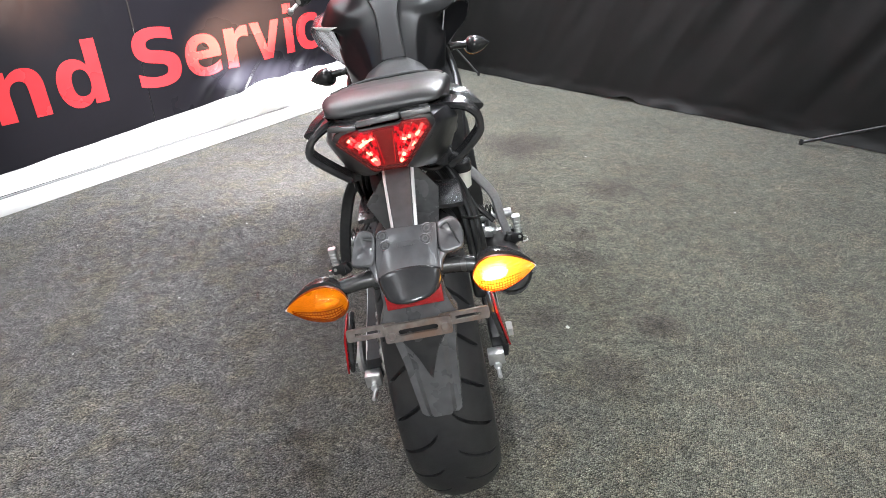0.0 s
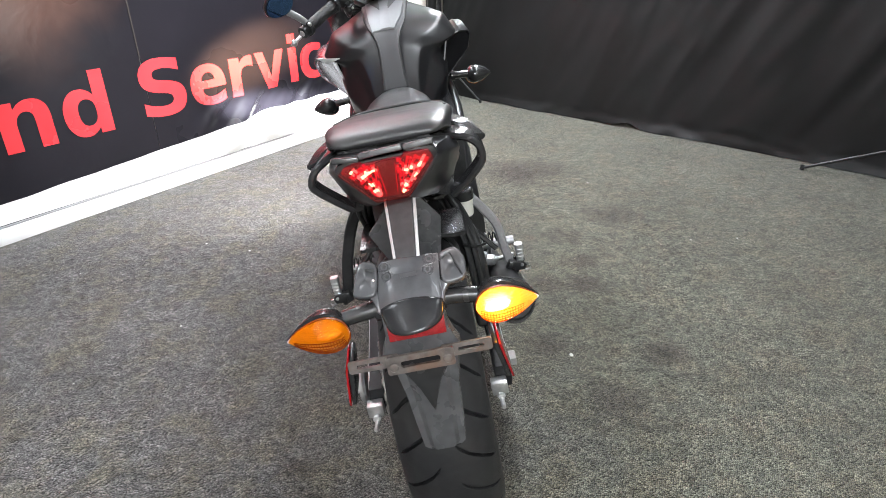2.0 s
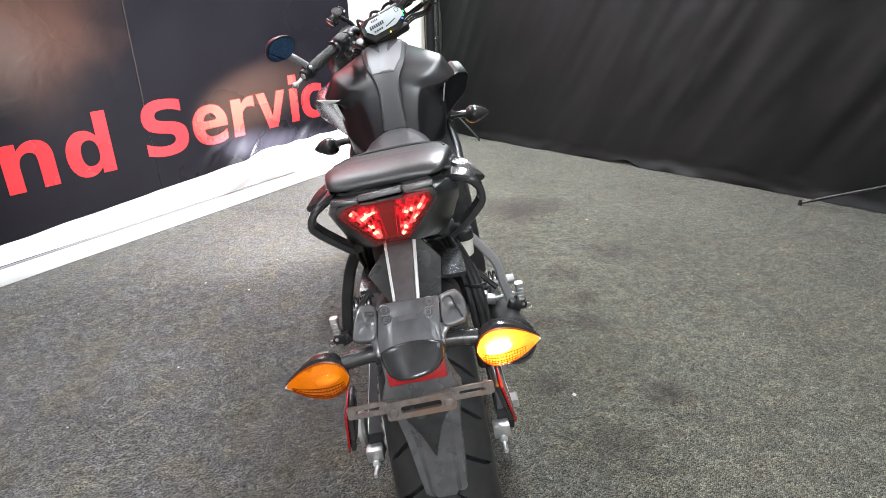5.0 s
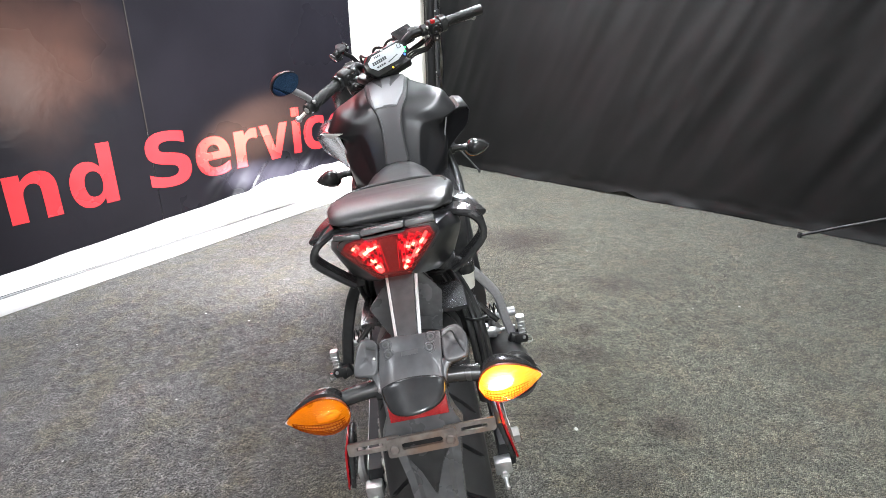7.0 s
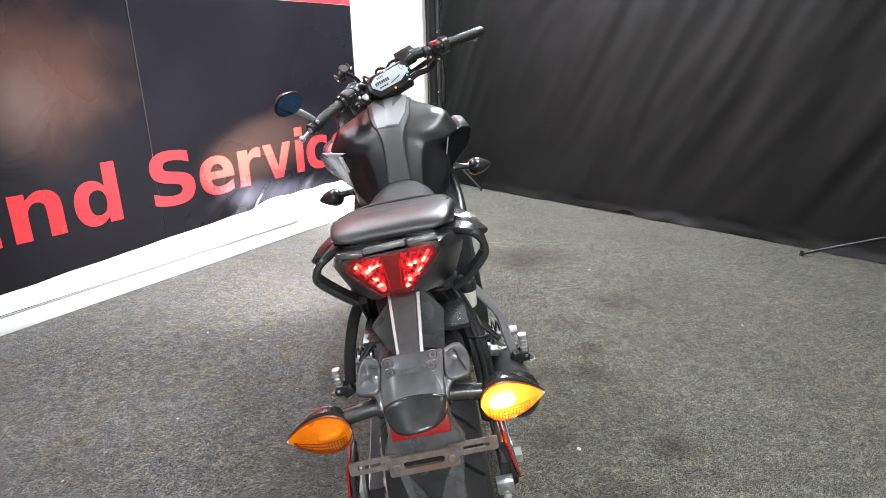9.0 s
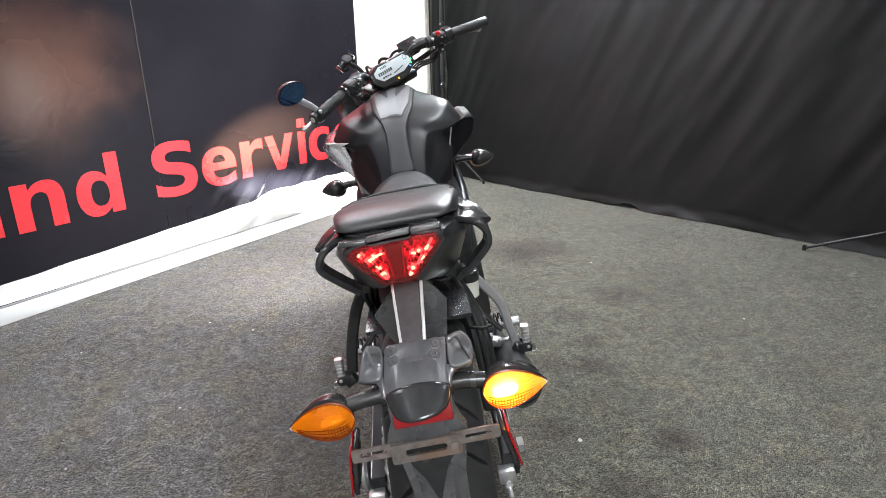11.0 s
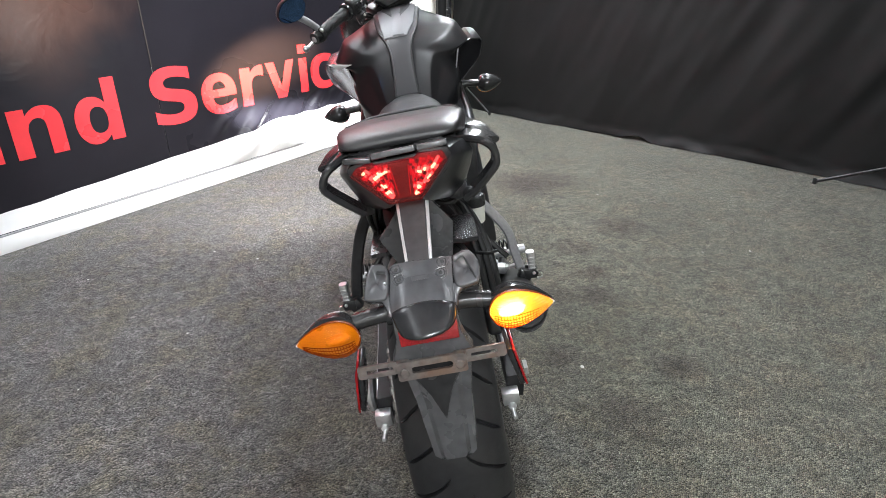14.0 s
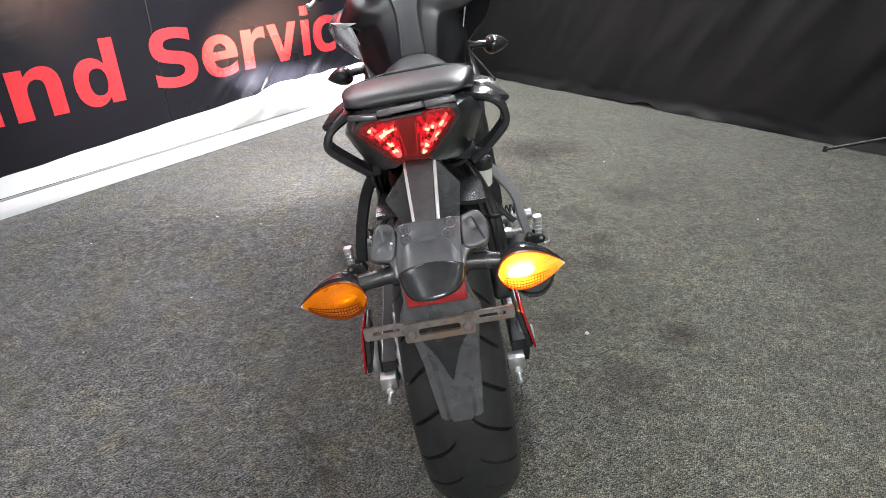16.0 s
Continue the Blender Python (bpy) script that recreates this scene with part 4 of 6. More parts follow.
# grab rails, flat blades that loop out from under the seat to the foot of the cowl
RAILS = ((-1, [(-0.066, -0.01, 0.852), (-0.094, -0.06, 0.856), (-0.116, -0.08, 0.848), (-0.133, -0.09, 0.836), (-0.141, -0.092, 0.818), (-0.136, -0.092, 0.805), (-0.112, -0.09, 0.781), (-0.085, -0.085, 0.756)],
          [(-0.086, 0.02, 0.850), (-0.104, -0.035, 0.855), (-0.120, -0.06, 0.852), (-0.134, -0.085, 0.842)]),
         (1, [(0.059, -0.02, 0.846), (0.088, -0.06, 0.851), (0.114, -0.08, 0.851), (0.134, -0.09, 0.844), (0.146, -0.092, 0.829), (0.148, -0.092, 0.812), (0.142, -0.092, 0.797), (0.112, -0.09, 0.768), (0.088, -0.085, 0.750)],
          [(0.070, 0.05, 0.846), (0.100, 0.0, 0.856), (0.128, -0.045, 0.853), (0.148, -0.080, 0.838)]))
for sgn, rail, pad in RAILS:
    gr = part("grab_rail", blade(rail, 0.036, 0.0135, 3, (0, 1, 0.15), 0.85), PLASTIC, bike, "glossy black grab rail", 30)
    part("pad", blade(pad, 0.044, 0.016, 6, (0.3 * sgn, 1, 0), 0.7), PLASTIC, gr, "", 30)
    part("bracket", plate([(sgn * 0.062, 0.79), (sgn * 0.095, 0.775), (sgn * 0.098, 0.742), (sgn * 0.070, 0.742)], 0.03, pose(0, -0.06, 0), 0.004), PLASTIC, gr)
    part("fairing", loft(flow([[Vector((sgn * x, y, z)) for x, z in corner_cut([Vector((0.02, zl + 0.01)), Vector((xl, zl)), Vector((xm, zm)), Vector((xm - 0.002, zm + 0.010)), Vector((xt, zt)), Vector((0.02, zt))], 1)] for y, xt, zt, xm, zm, xl, zl in
                          ((-0.196, 0.074, 0.871, 0.076, 0.853, 0.020, 0.796), (-0.170, 0.082, 0.870, 0.088, 0.848, 0.036, 0.782), (-0.12, 0.092, 0.863, 0.104, 0.834, 0.060, 0.764), (-0.05, 0.100, 0.850, 0.116, 0.815, 0.084, 0.742), (0.08, 0.100, 0.832, 0.114, 0.79, 0.09, 0.72))])), SIDE, cowl, "", 50)

# seats
SEAT = ((-0.138, 0.070, 0.881, 0.006, 2.6), (-0.134, 0.086, 0.887, 0.013, 3.2), (-0.112, 0.098, 0.893, 0.020, 3.6), (-0.06, 0.107, 0.894, 0.036, 5.0), (0.0, 0.113, 0.885, 0.042, 6.0), (0.06, 0.117, 0.873, 0.042, 6.5),
        (0.13, 0.117, 0.860, 0.040, 6.5), (0.175, 0.112, 0.854, 0.036, 6.0), (0.197, 0.098, 0.852, 0.030, 5.0), (0.206, 0.086, 0.846, 0.018, 3.6))
seat2 = part("passenger_seat", loft([superring(y, 0, top - th * 0.6, hw, th * 0.6, th * 0.6, p, 56) for y, hw, top, th, p in SEAT]), VINYL, bike, "black grained vinyl passenger seat", 60)
part("seat_base", loft([superring(y, 0, z, hw, 0.012, 0.014, 4, 28) for y, z, hw in ((-0.124, 0.862, 0.070), (-0.10, 0.858, 0.088), (-0.02, 0.848, 0.098), (0.10, 0.830, 0.104))]), PLASTIC, seat2, "black seat pan", 40)
# the piped seam runs round the top edge of the cushion, open at the back
corner = [(hw * 0.5 ** (1 / p), y, top - th * 0.6 + th * 0.6 * 0.5 ** (1 / p)) for y, hw, top, th, p in SEAT[5:9]]
seam = corner + [(0.055, 0.203, 0.8530), (0.0, 0.204, 0.8535), (-0.055, 0.203, 0.8530)] + [(-x, y, z) for x, y, z in reversed(corner)]
part("piping", tube(seam, 0.0027, 8, 5), PIPING, seat2, "black piped seam")
rider_rows = []
for y, hw, top, th, p in ((0.17, 0.090, 0.825, 0.05, 2.8), (0.22, 0.098, 0.830, 0.07, 2.8), (0.29, 0.100, 0.824, 0.08, 2.6), (0.40, 0.096, 0.820, 0.08, 2.5), (0.50, 0.080, 0.824, 0.08, 2.4), (0.57, 0.060, 0.822, 0.08, 2.3), (0.62, 0.044, 0.815, 0.07, 2.2)):
    rider_rows.append(superring(y, 0, top - th * 0.5, hw, th * 0.5, th * 0.5, p, 32))
part("rider_seat", loft(rider_rows), VINYL, bike, "black vinyl rider seat", 60)

# tank with sculpted shoulders and knee hollows
# along the bike: y, crown height, then x and height of the spine edge, upper ridge, shoulder, undercut, knee and foot
TANK = ((0.545, 0.800, 0.030, 0.798, 0.048, 0.790, 0.058, 0.786, 0.066, 0.775, 0.085, 0.755, 0.080, 0.72),
        (0.600, 0.862, 0.032, 0.860, 0.052, 0.853, 0.067, 0.846, 0.082, 0.818, 0.112, 0.785, 0.105, 0.72),
        (0.640, 0.903, 0.036, 0.901, 0.060, 0.894, 0.079, 0.886, 0.098, 0.852, 0.136, 0.812, 0.122, 0.72),
        (0.662, 0.922, 0.040, 0.920, 0.072, 0.912, 0.094, 0.900, 0.110, 0.876, 0.143, 0.828, 0.128, 0.72),
        (0.685, 0.940, 0.044, 0.938, 0.104, 0.930, 0.146, 0.900, 0.130, 0.884, 0.148, 0.834, 0.130, 0.72),
        (0.715, 0.956, 0.047, 0.954, 0.132, 0.941, 0.178, 0.906, 0.146, 0.888, 0.153, 0.838, 0.132, 0.72),
        (0.760, 0.974, 0.052, 0.972, 0.156, 0.957, 0.194, 0.913, 0.154, 0.892, 0.156, 0.840, 0.135, 0.72),
        (0.820, 0.992, 0.056, 0.990, 0.167, 0.964, 0.192, 0.914, 0.156, 0.894, 0.156, 0.845, 0.136, 0.72),
        (0.880, 1.006, 0.058, 1.004, 0.154, 0.968, 0.178, 0.920, 0.152, 0.898, 0.152, 0.850, 0.133, 0.73),
        (0.930, 1.012, 0.058, 1.010, 0.120, 0.978, 0.142, 0.938, 0.128, 0.910, 0.126, 0.855, 0.118, 0.74),
        (0.970, 0.998, 0.048, 0.996, 0.074, 0.982, 0.094, 0.940, 0.096, 0.900, 0.096, 0.850, 0.094, 0.76))


def eased(pts, radii):
    """Rounds each inner corner of an open line by its own small radius, the ends kept."""
    out = [pts[0]]
    for a, b, c, r in zip(pts, pts[1:], pts[2:], radii):
        ra, rc = min(r, 0.4 * (a - b).length), min(r, 0.4 * (c - b).length)
        p, q = b + (a - b).normalized() * ra, b + (c - b).normalized() * rc
        out += [p.lerp(b, t).lerp(b.lerp(q, t), t) for t in (0.0, 0.33, 0.67, 1.0)]
    return out + [pts[-1]]


lines = [curve_points([(0, r[0], r[1]) for r in TANK], 5)]
for n in range(6):
    lines.append(curve_points([(r[2 + 2 * n], r[0], r[3 + 2 * n]) for r in TANK], 5))
tank_rings = []
for row in zip(*lines):
    p = list(row)
    half = eased([p[0], p[1], p[2], p[3], p[4], p[5], p[6], Vector((0, p[6].y, p[6].z - 0.01))], (0.004, 0.012, 0.005, 0.008, 0.010, 0.004))
    tank_rings.append(half + [Vector((-v.x, v.y, v.z)) for v in reversed(half[1:-1])])
tank_bm = loft(tank_rings)
tank = part("fuel_tank", tank_bm, MATTE, bike, "matte black sculpted fuel tank", 50)
bpy.context.view_layer.update()
from mathutils.bvhtree import BVHTree
tank_tree = BVHTree.FromObject(tank, bpy.context.evaluated_depsgraph_get())


def tank_top(x, y):
    hit = tank_tree.ray_cast(Vector((x, y, 1.5)), Vector((0, 0, -1)))
    return hit[0].z if hit[0] else 0.80


def draped(outline, ny, nx, lift, thick):
    """A panel lying on the tank: outline(t) gives y, left x and right x."""
    bm = bmesh.new()
    g = []
    for layer in (lift, lift - thick):
        rows = []
        for j in range(ny + 1):
            y, a, b = outline(j / ny)
            rows.append([bm.verts.new((a + (b - a) * i / nx, y, tank_top(a + (b - a) * i / nx, y) + layer - (0.0015 if i in (0, nx) or j in (0, ny) else 0) * (layer == lift))) for i in range(nx + 1)])
        g.append(rows)
    for j in range(ny):
        for i in range(nx):
            for rows in g:
                bm.faces.new((rows[j][i], rows[j][i + 1], rows[j + 1][i + 1], rows[j + 1][i]))
    for j in range(ny):
        for i in (0, nx):
            bm.faces.new((g[0][j][i], g[0][j + 1][i], g[1][j + 1][i], g[1][j][i]))
    for i in range(nx):
        for j in (0, ny):
            bm.faces.new((g[0][j][i], g[0][j][i + 1], g[1][j][i + 1], g[1][j][i]))
    return bm


def steps_between(keys):
    def f(t):
        k = t * (len(keys) - 1)
        i = min(int(k), len(keys) - 2)
        return tuple(p + (q - p) * (k - i) for p, q in zip(keys[i], keys[i + 1]))
    return f


STRIP = [(0.945, -0.070, 0.070), (0.88, -0.066, 0.066), (0.80, -0.060, 0.060), (0.74, -0.052, 0.052), (0.69, -0.036, 0.036), (0.65, -0.027, 0.027), (0.60, -0.027, 0.027), (0.562, -0.030, 0.030)]
strip = part("tank_cover", draped(steps_between(STRIP), 42, 10, 0.008, 0.010), GREY, tank, "dark grey spine cover on the tank", 30)
for sgn in (-1, 1):
    part("seam_line", tube([(sgn * x0, y, tank_top(x0, y) + 0.004) for y, x0, x1 in STRIP], 0.0036, 6, 4), PIPING, strip)
part("cover_plate", draped(steps_between([(0.940, -0.058, 0.060), (0.84, -0.053, 0.055), (0.76, -0.047, 0.046), (0.70, -0.038, 0.024)]), 20, 10, 0.0125, 0.006), SILVER_PAINT, strip, "silver grey plate on the tank", 30)
for sgn in (-1, 1):
    part("inlay", draped(steps_between([(0.938, sgn * 0.036 - 0.019, sgn * 0.036 + 0.019), (0.88, sgn * 0.027 - 0.012, sgn * 0.027 + 0.012), (0.815, sgn * 0.012 - 0.002, sgn * 0.012 + 0.002)]), 10, 4, 0.0145, 0.004), GREY, strip, "dark grey inlay")
part("ridge", draped(steps_between([(0.83, -0.012, 0.012), (0.78, -0.013, 0.013), (0.70, -0.014, 0.016)]), 12, 3, 0.0155, 0.004), SILVER_PAINT, strip, "raised silver middle ridge", 20)

# air scoops beside the tank; silver and black stand in for light and shade
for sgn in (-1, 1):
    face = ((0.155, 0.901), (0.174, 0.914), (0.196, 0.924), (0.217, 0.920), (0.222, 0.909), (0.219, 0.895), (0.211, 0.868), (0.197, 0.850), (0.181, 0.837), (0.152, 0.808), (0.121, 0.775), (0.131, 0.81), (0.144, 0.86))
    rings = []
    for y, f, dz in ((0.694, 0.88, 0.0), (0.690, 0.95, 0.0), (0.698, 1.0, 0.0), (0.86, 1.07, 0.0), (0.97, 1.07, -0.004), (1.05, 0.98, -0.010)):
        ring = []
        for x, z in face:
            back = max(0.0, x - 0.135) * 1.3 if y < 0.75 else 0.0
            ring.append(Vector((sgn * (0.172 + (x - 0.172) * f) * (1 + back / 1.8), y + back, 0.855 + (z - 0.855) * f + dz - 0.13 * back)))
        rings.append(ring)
    sc = part("air_scoop", loft(rings), SCOOP_LIT if sgn < 0 else MATTE, bike, "silver air scoop beside the tank, coloured for the lit side" if sgn < 0 else "black air scoop beside the tank, coloured for the shaded side", 30)
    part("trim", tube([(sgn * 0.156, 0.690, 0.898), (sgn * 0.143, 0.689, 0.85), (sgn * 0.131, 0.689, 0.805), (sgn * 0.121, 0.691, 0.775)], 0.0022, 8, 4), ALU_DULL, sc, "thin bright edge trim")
    if sgn < 0:
        part("top_trim", plate([(-0.206, 0.920), (-0.140, 0.908), (-0.176, 0.899)], 0.006, pose(0, 0.684, 0), 0.001), ALU, sc, "bright trim piece")
    part("side_cover", loft([[Vector((sgn * x, y, z)) for x, z in ((0.10, zb), (0.135, zb + 0.02), (0.142, zt), (0.10, zt))] for y, zb, zt in ((0.30, 0.62, 0.76), (0.45, 0.55, 0.76), (0.62, 0.54, 0.76), (0.80, 0.60, 0.76))]), PLASTIC, bike, "black side cover")

# engine, frame and exhaust below
part("engine", loft([superring(y, 0, z, hw, h, h, 4, 20) for y, z, hw, h in ((0.42, 0.42, 0.10, 0.10), (0.50, 0.42, 0.17, 0.15), (0.75, 0.46, 0.18, 0.20), (0.92, 0.50, 0.16, 0.19), (1.0, 0.5, 0.12, 0.12))]), BLACK_METAL, bike, "black engine block")
part("radiator", box(0.34, 0.035, 0.30, pose(0, 1.07, 0.62, -8, 0, 0), 0.008), BLACK_METAL, bike)
for sgn in (-1, 1):
    part("frame_tube", tube([(sgn * 0.07, 1.02, 0.92), (sgn * 0.155, 0.85, 0.72), (sgn * 0.14, 0.55, 0.60), (sgn * 0.12, 0.48, 0.40)], 0.018, 12), BLACK_METAL, bike)
    part("seat_rail", tube([(sgn * 0.13, 0.55, 0.64), (sgn * 0.105, 0.2, 0.72), (sgn * 0.072, 0.02, 0.765)], 0.013, 10), BLACK_METAL, bike)
muf = part("muffler", tube([(0.13, 0.75, 0.24), (0.165, 0.5, 0.27), (0.180, 0.28, 0.340), (0.184, 0.10, 0.395)], 0.046, 20, 6, 1.15, r_end=0.047), BLACK_METAL, bike, "black short muffler")
part("end_cap", revolve([(0.018, -0.02), (0.022, 0.0), (0.040, 0.0), (0.047, -0.008), (0.047, -0.03), (0.041, -0.034)], 28, Matrix.Translation((0.184, 0.092, 0.398)) @ Vector((0.02, -0.95, 0.30)).to_track_quat("Z", "Y").to_matrix().to_4x4()), BLACK_METAL, muf, "ridged black end cap")
for k in range(26):
    a = 2 * math.pi * k / 26
    c = Matrix.Translation((0.184, 0.092, 0.398)) @ Vector((0.02, -0.95, 0.30)).to_track_quat("Z", "Y").to_matrix().to_4x4()
    part("rib", box(0.005, 0.004, 0.018, c @ pose(0.048 * math.cos(a), 0.048 * math.sin(a), -0.016, 0, 0, math.degrees(a)), 0.001, 1), BLACK_METAL, muf)
part("shock_spring", tube([Vector((0.03 * math.cos(t), 0.38 + 0.03 * math.sin(t), 0.50 + t * 0.006)) for t in np.linspace(0, 36, 110)], 0.006, 8, 1), ALU_DULL, bike)

# strut and plate carrier
strut = part("strut", loft([[Vector(p) for p in ((a, y, z), (b, y, z), (b - 0.004, y - 0.010, z + 0.006), (a + 0.004, y - 0.010, z + 0.006))]
                            for a, b, y, z in ((-0.024, 0.029, -0.13, 0.810), (-0.021, 0.026, -0.16, 0.792), (-0.017, 0.022, -0.24, 0.758), (-0.013, 0.018, -0.315, 0.724))]), STRUT, bike, "faded grey-black strut with highlights set along its edges")
# highlights on the strut's edges, put in as thin bright rods
for e in (0, 1, 2):
    part("edge_line", tube([((-0.0205, 0.0265, 0.0205)[e], -0.165, 0.794), ((-0.0165, 0.0225, 0.0165)[e], -0.24, 0.762), ((-0.0125, 0.0185, 0.0125)[e], -0.312, 0.730)], (0.0028, 0.0028, 0.0016)[e], 8, 4), BRIGHT, strut, "highlight on the edge, made as a bright rod")

HM = Matrix.Translation((0, -0.318, 0.715)) @ pose(0, 0, 0, -38, 0, 0)
carrier = part("plate_carrier", plate([(-0.036, 0.037), (-0.012, 0.038), (0.020, 0.036), (0.051, 0.035), (0.047, 0.0), (0.043, -0.040), (-0.046, -0.040), (-0.045, -0.010), (-0.040, 0.020)],
                                     0.022, HM, 0.004), CARRIER, bike, "faded black plastic number plate carrier", 30)


def pad_form(outer):
    """A softly domed pad on the carrier's face, its edge rolled over."""
    mx, mz = sum(x for x, z in outer) / len(outer), sum(z for x, z in outer) / len(outer)
    line = [q for q in corner_cut([Vector((x, z, 0)) for x, z in outer] + [Vector((*outer[0], 0))], 1)][1:]

    def ring(k, depth, slant=0.0):
        return [HM @ Vector((mx + (q.x - mx) * k, depth + slant * (q.y - mz), mz + (q.y - mz) * k)) for q in line]
    return loft([ring(1.02, 0.012), ring(1.03, -0.006), ring(1.0, -0.0105), ring(0.94, -0.0125), ring(0.84, -0.0128), ring(0.62, -0.0105, 0.08), ring(0.3, -0.0098, 0.12), ring(0.08, -0.0096, 0.12)])


LEFT_PAD = [(-0.062, 0.041), (-0.045, 0.039), (-0.039, 0.026), (-0.045, -0.008), (-0.052, -0.013), (-0.077, -0.009), (-0.079, -0.002), (-0.069, 0.032)]
RIGHT_PAD = [(0.051, 0.034), (0.069, 0.040), (0.078, 0.036), (0.086, 0.020), (0.083, -0.008), (0.069, -0.011), (0.055, -0.013), (0.047, -0.006)]
for pad in (LEFT_PAD, RIGHT_PAD):
    part("side_pad", pad_form(pad), CARRIER, carrier, "", 60)
part("crease", tube([HM @ Vector(p) for p in ((0.052, -0.0125, 0.024), (0.065, -0.0125, 0.030), (0.071, -0.0115, 0.014), (0.078, -0.0125, -0.003))], 0.0012, 6, 4), PIPING, carrier)
part("slot", box(0.013, 0.003, 0.0045, HM @ pose(-0.050, -0.0125, 0.0265, 0, 14, 0), 0.001), PIPING, carrier)
part("pin", cyl(0.0018, 0.004, HM @ pose(-0.047, -0.014, 0.011, 90), 10), BRIGHT, carrier)
part("web", plate([(0.044, -0.002), (0.062, -0.010), (0.056, -0.014), (0.050, -0.022), (0.047, -0.036), (0.041, -0.036)], 0.020, HM, 0.003), CARRIER, carrier)
part("web", plate([(-0.044, -0.002), (-0.060, -0.010), (-0.055, -0.013), (-0.051, -0.022), (-0.049, -0.036), (-0.043, -0.036)], 0.020, HM, 0.003), CARRIER, carrier)
part("hump", loft([[HM @ Vector((x * w, -0.010 - h * 0.7 * (1 - abs(x) ** 4), z)) for x in np.linspace(-1, 1, 13)] + [HM @ Vector((x * w, -0.002, z)) for x in np.linspace(1, -1, 13)]
                   for z, w, h in ((0.016, 0.024, 0.001), (0.008, 0.034, 0.005), (-0.012, 0.040, 0.008), (-0.030, 0.043, 0.009))]), CARRIER, carrier, "", 30)
for x, z in ((-0.029, 0.0275), (-0.027, 0.013), (0.0355, 0.0275), (0.031, 0.013)):
    bo = part("bolt", cyl(0.0062, 0.003, HM @ pose(x, -0.0115, z, 90), 20, 0.0012), CARRIER, carrier, "countersunk screw")
    part("socket", cyl(0.0030, 0.003, HM @ pose(x, -0.0121, z, 90), 6, 0.0005), PIPING, bo)
    part("bolt_rim", tube([HM @ Vector((x + 0.0082 * math.cos(a), -0.0112, z + 0.0072 * math.sin(a))) for a in np.linspace(0, 2 * math.pi, 22)], 0.0011, 6, 1), CARRIER, carrier)
shield = curve_points([(-0.0425, 0, 0.7125), (-0.026, 0, 0.7195), (0.0, 0, 0.7225), (0.026, 0, 0.7195), (0.0435, 0, 0.7125)], 5)
shield += curve_points([(0.0445, 0, 0.7060), (0.0430, 0, 0.6920), (0.0360, 0, 0.6770), (0.0190, 0, 0.6665), (-0.0110, 0, 0.6630), (-0.0320, 0, 0.6700), (-0.0405, 0, 0.6880), (-0.0435, 0, 0.7060)], 5)


def hood(scale, back):
    """One outline of the hood, shrunk towards its middle and set on its sloping, bulging face."""
    out = []
    for v in shield:
        x, z = v.x * scale, 0.692 + (v.z - 0.692) * scale
        # the hood rises out of the carrier's slope at its top and stands proud at its foot
        y = -0.344 - 0.030 * (0.7225 - z) / 0.062 - 0.012 * (1 - (x / 0.046) ** 2) * (0.35 + 0.65 * (0.7225 - z) / 0.062) + back
        out.append(Vector((x * (y + 1.08) / 0.71, y, z - 0.586 * (y + 0.37))))
    return out


part("plate_lamp_dome", loft([hood(0.97, 0.030), hood(1.0, 0.010), hood(0.99, 0.005), hood(0.965, 0.0020), hood(0.92, 0.0006), hood(0.86, 0.0), hood(0.74, 0.0), hood(0.6, 0.0), hood(0.45, 0.0), hood(0.3, 0.0), hood(0.15, 0.0), hood(0.02, 0.0)]), HOOD, carrier, "smooth black plate lamp hood", 50)
refl = part("rear_reflector", box(0.082, 0.008, 0.028, pose(0.001, -0.358, 0.6655, -10, 0, 0), 0.002), RED_REFLECTOR, carrier, "red rectangular reflector")
part("neck", loft([[Vector((a, y, z)) for a, y in ((-w, -0.352), (w, -0.352), (w, -0.325), (-w, -0.325))] for z, w in ((0.69, 0.044), (0.655, 0.045), (0.638, 0.050), (0.620, 0.058))]), FADED, carrier)

bar = part("plate_bracket", slot_plate(0.098, 0.028, 0.058, 0.0100, 0.006, pose(-0.003, -0.366, 0.615, -8, 0, 0)), RUSTY, carrier, "dull steel plate bracket, rusty and slotted")
for sgn in (-1, 1):
    part("bracket_wing", slot_plate(0.074, 0.019, 0.038, 0.0060, 0.004, pose(-0.003 + sgn * 0.068, -0.358, 0.618, -8, 0, 0), cx=sgn * 0.006), RUSTY, bar)
    part("rivet", cyl(0.007, 0.004, pose(-0.003 + sgn * 0.039, -0.371, 0.614, 82), 14), RUSTY, bar)
    sr = part("side_reflector", box(0.008, 0.058, 0.080, pose(sgn * 0.112, -0.318, 0.580, 12, sgn * -10, 0), 0.003), PLASTIC, carrier, "side reflector with a black back")
    part("reflector_face", box(0.004, 0.056, 0.078, pose(sgn * 0.1185, -0.320, 0.579, 12, sgn * -10, 0), 0.0015), RED_REFLECTOR, sr, "red reflector face")
FM = pose(0, -0.352, 0.60, 4, 0, 0)
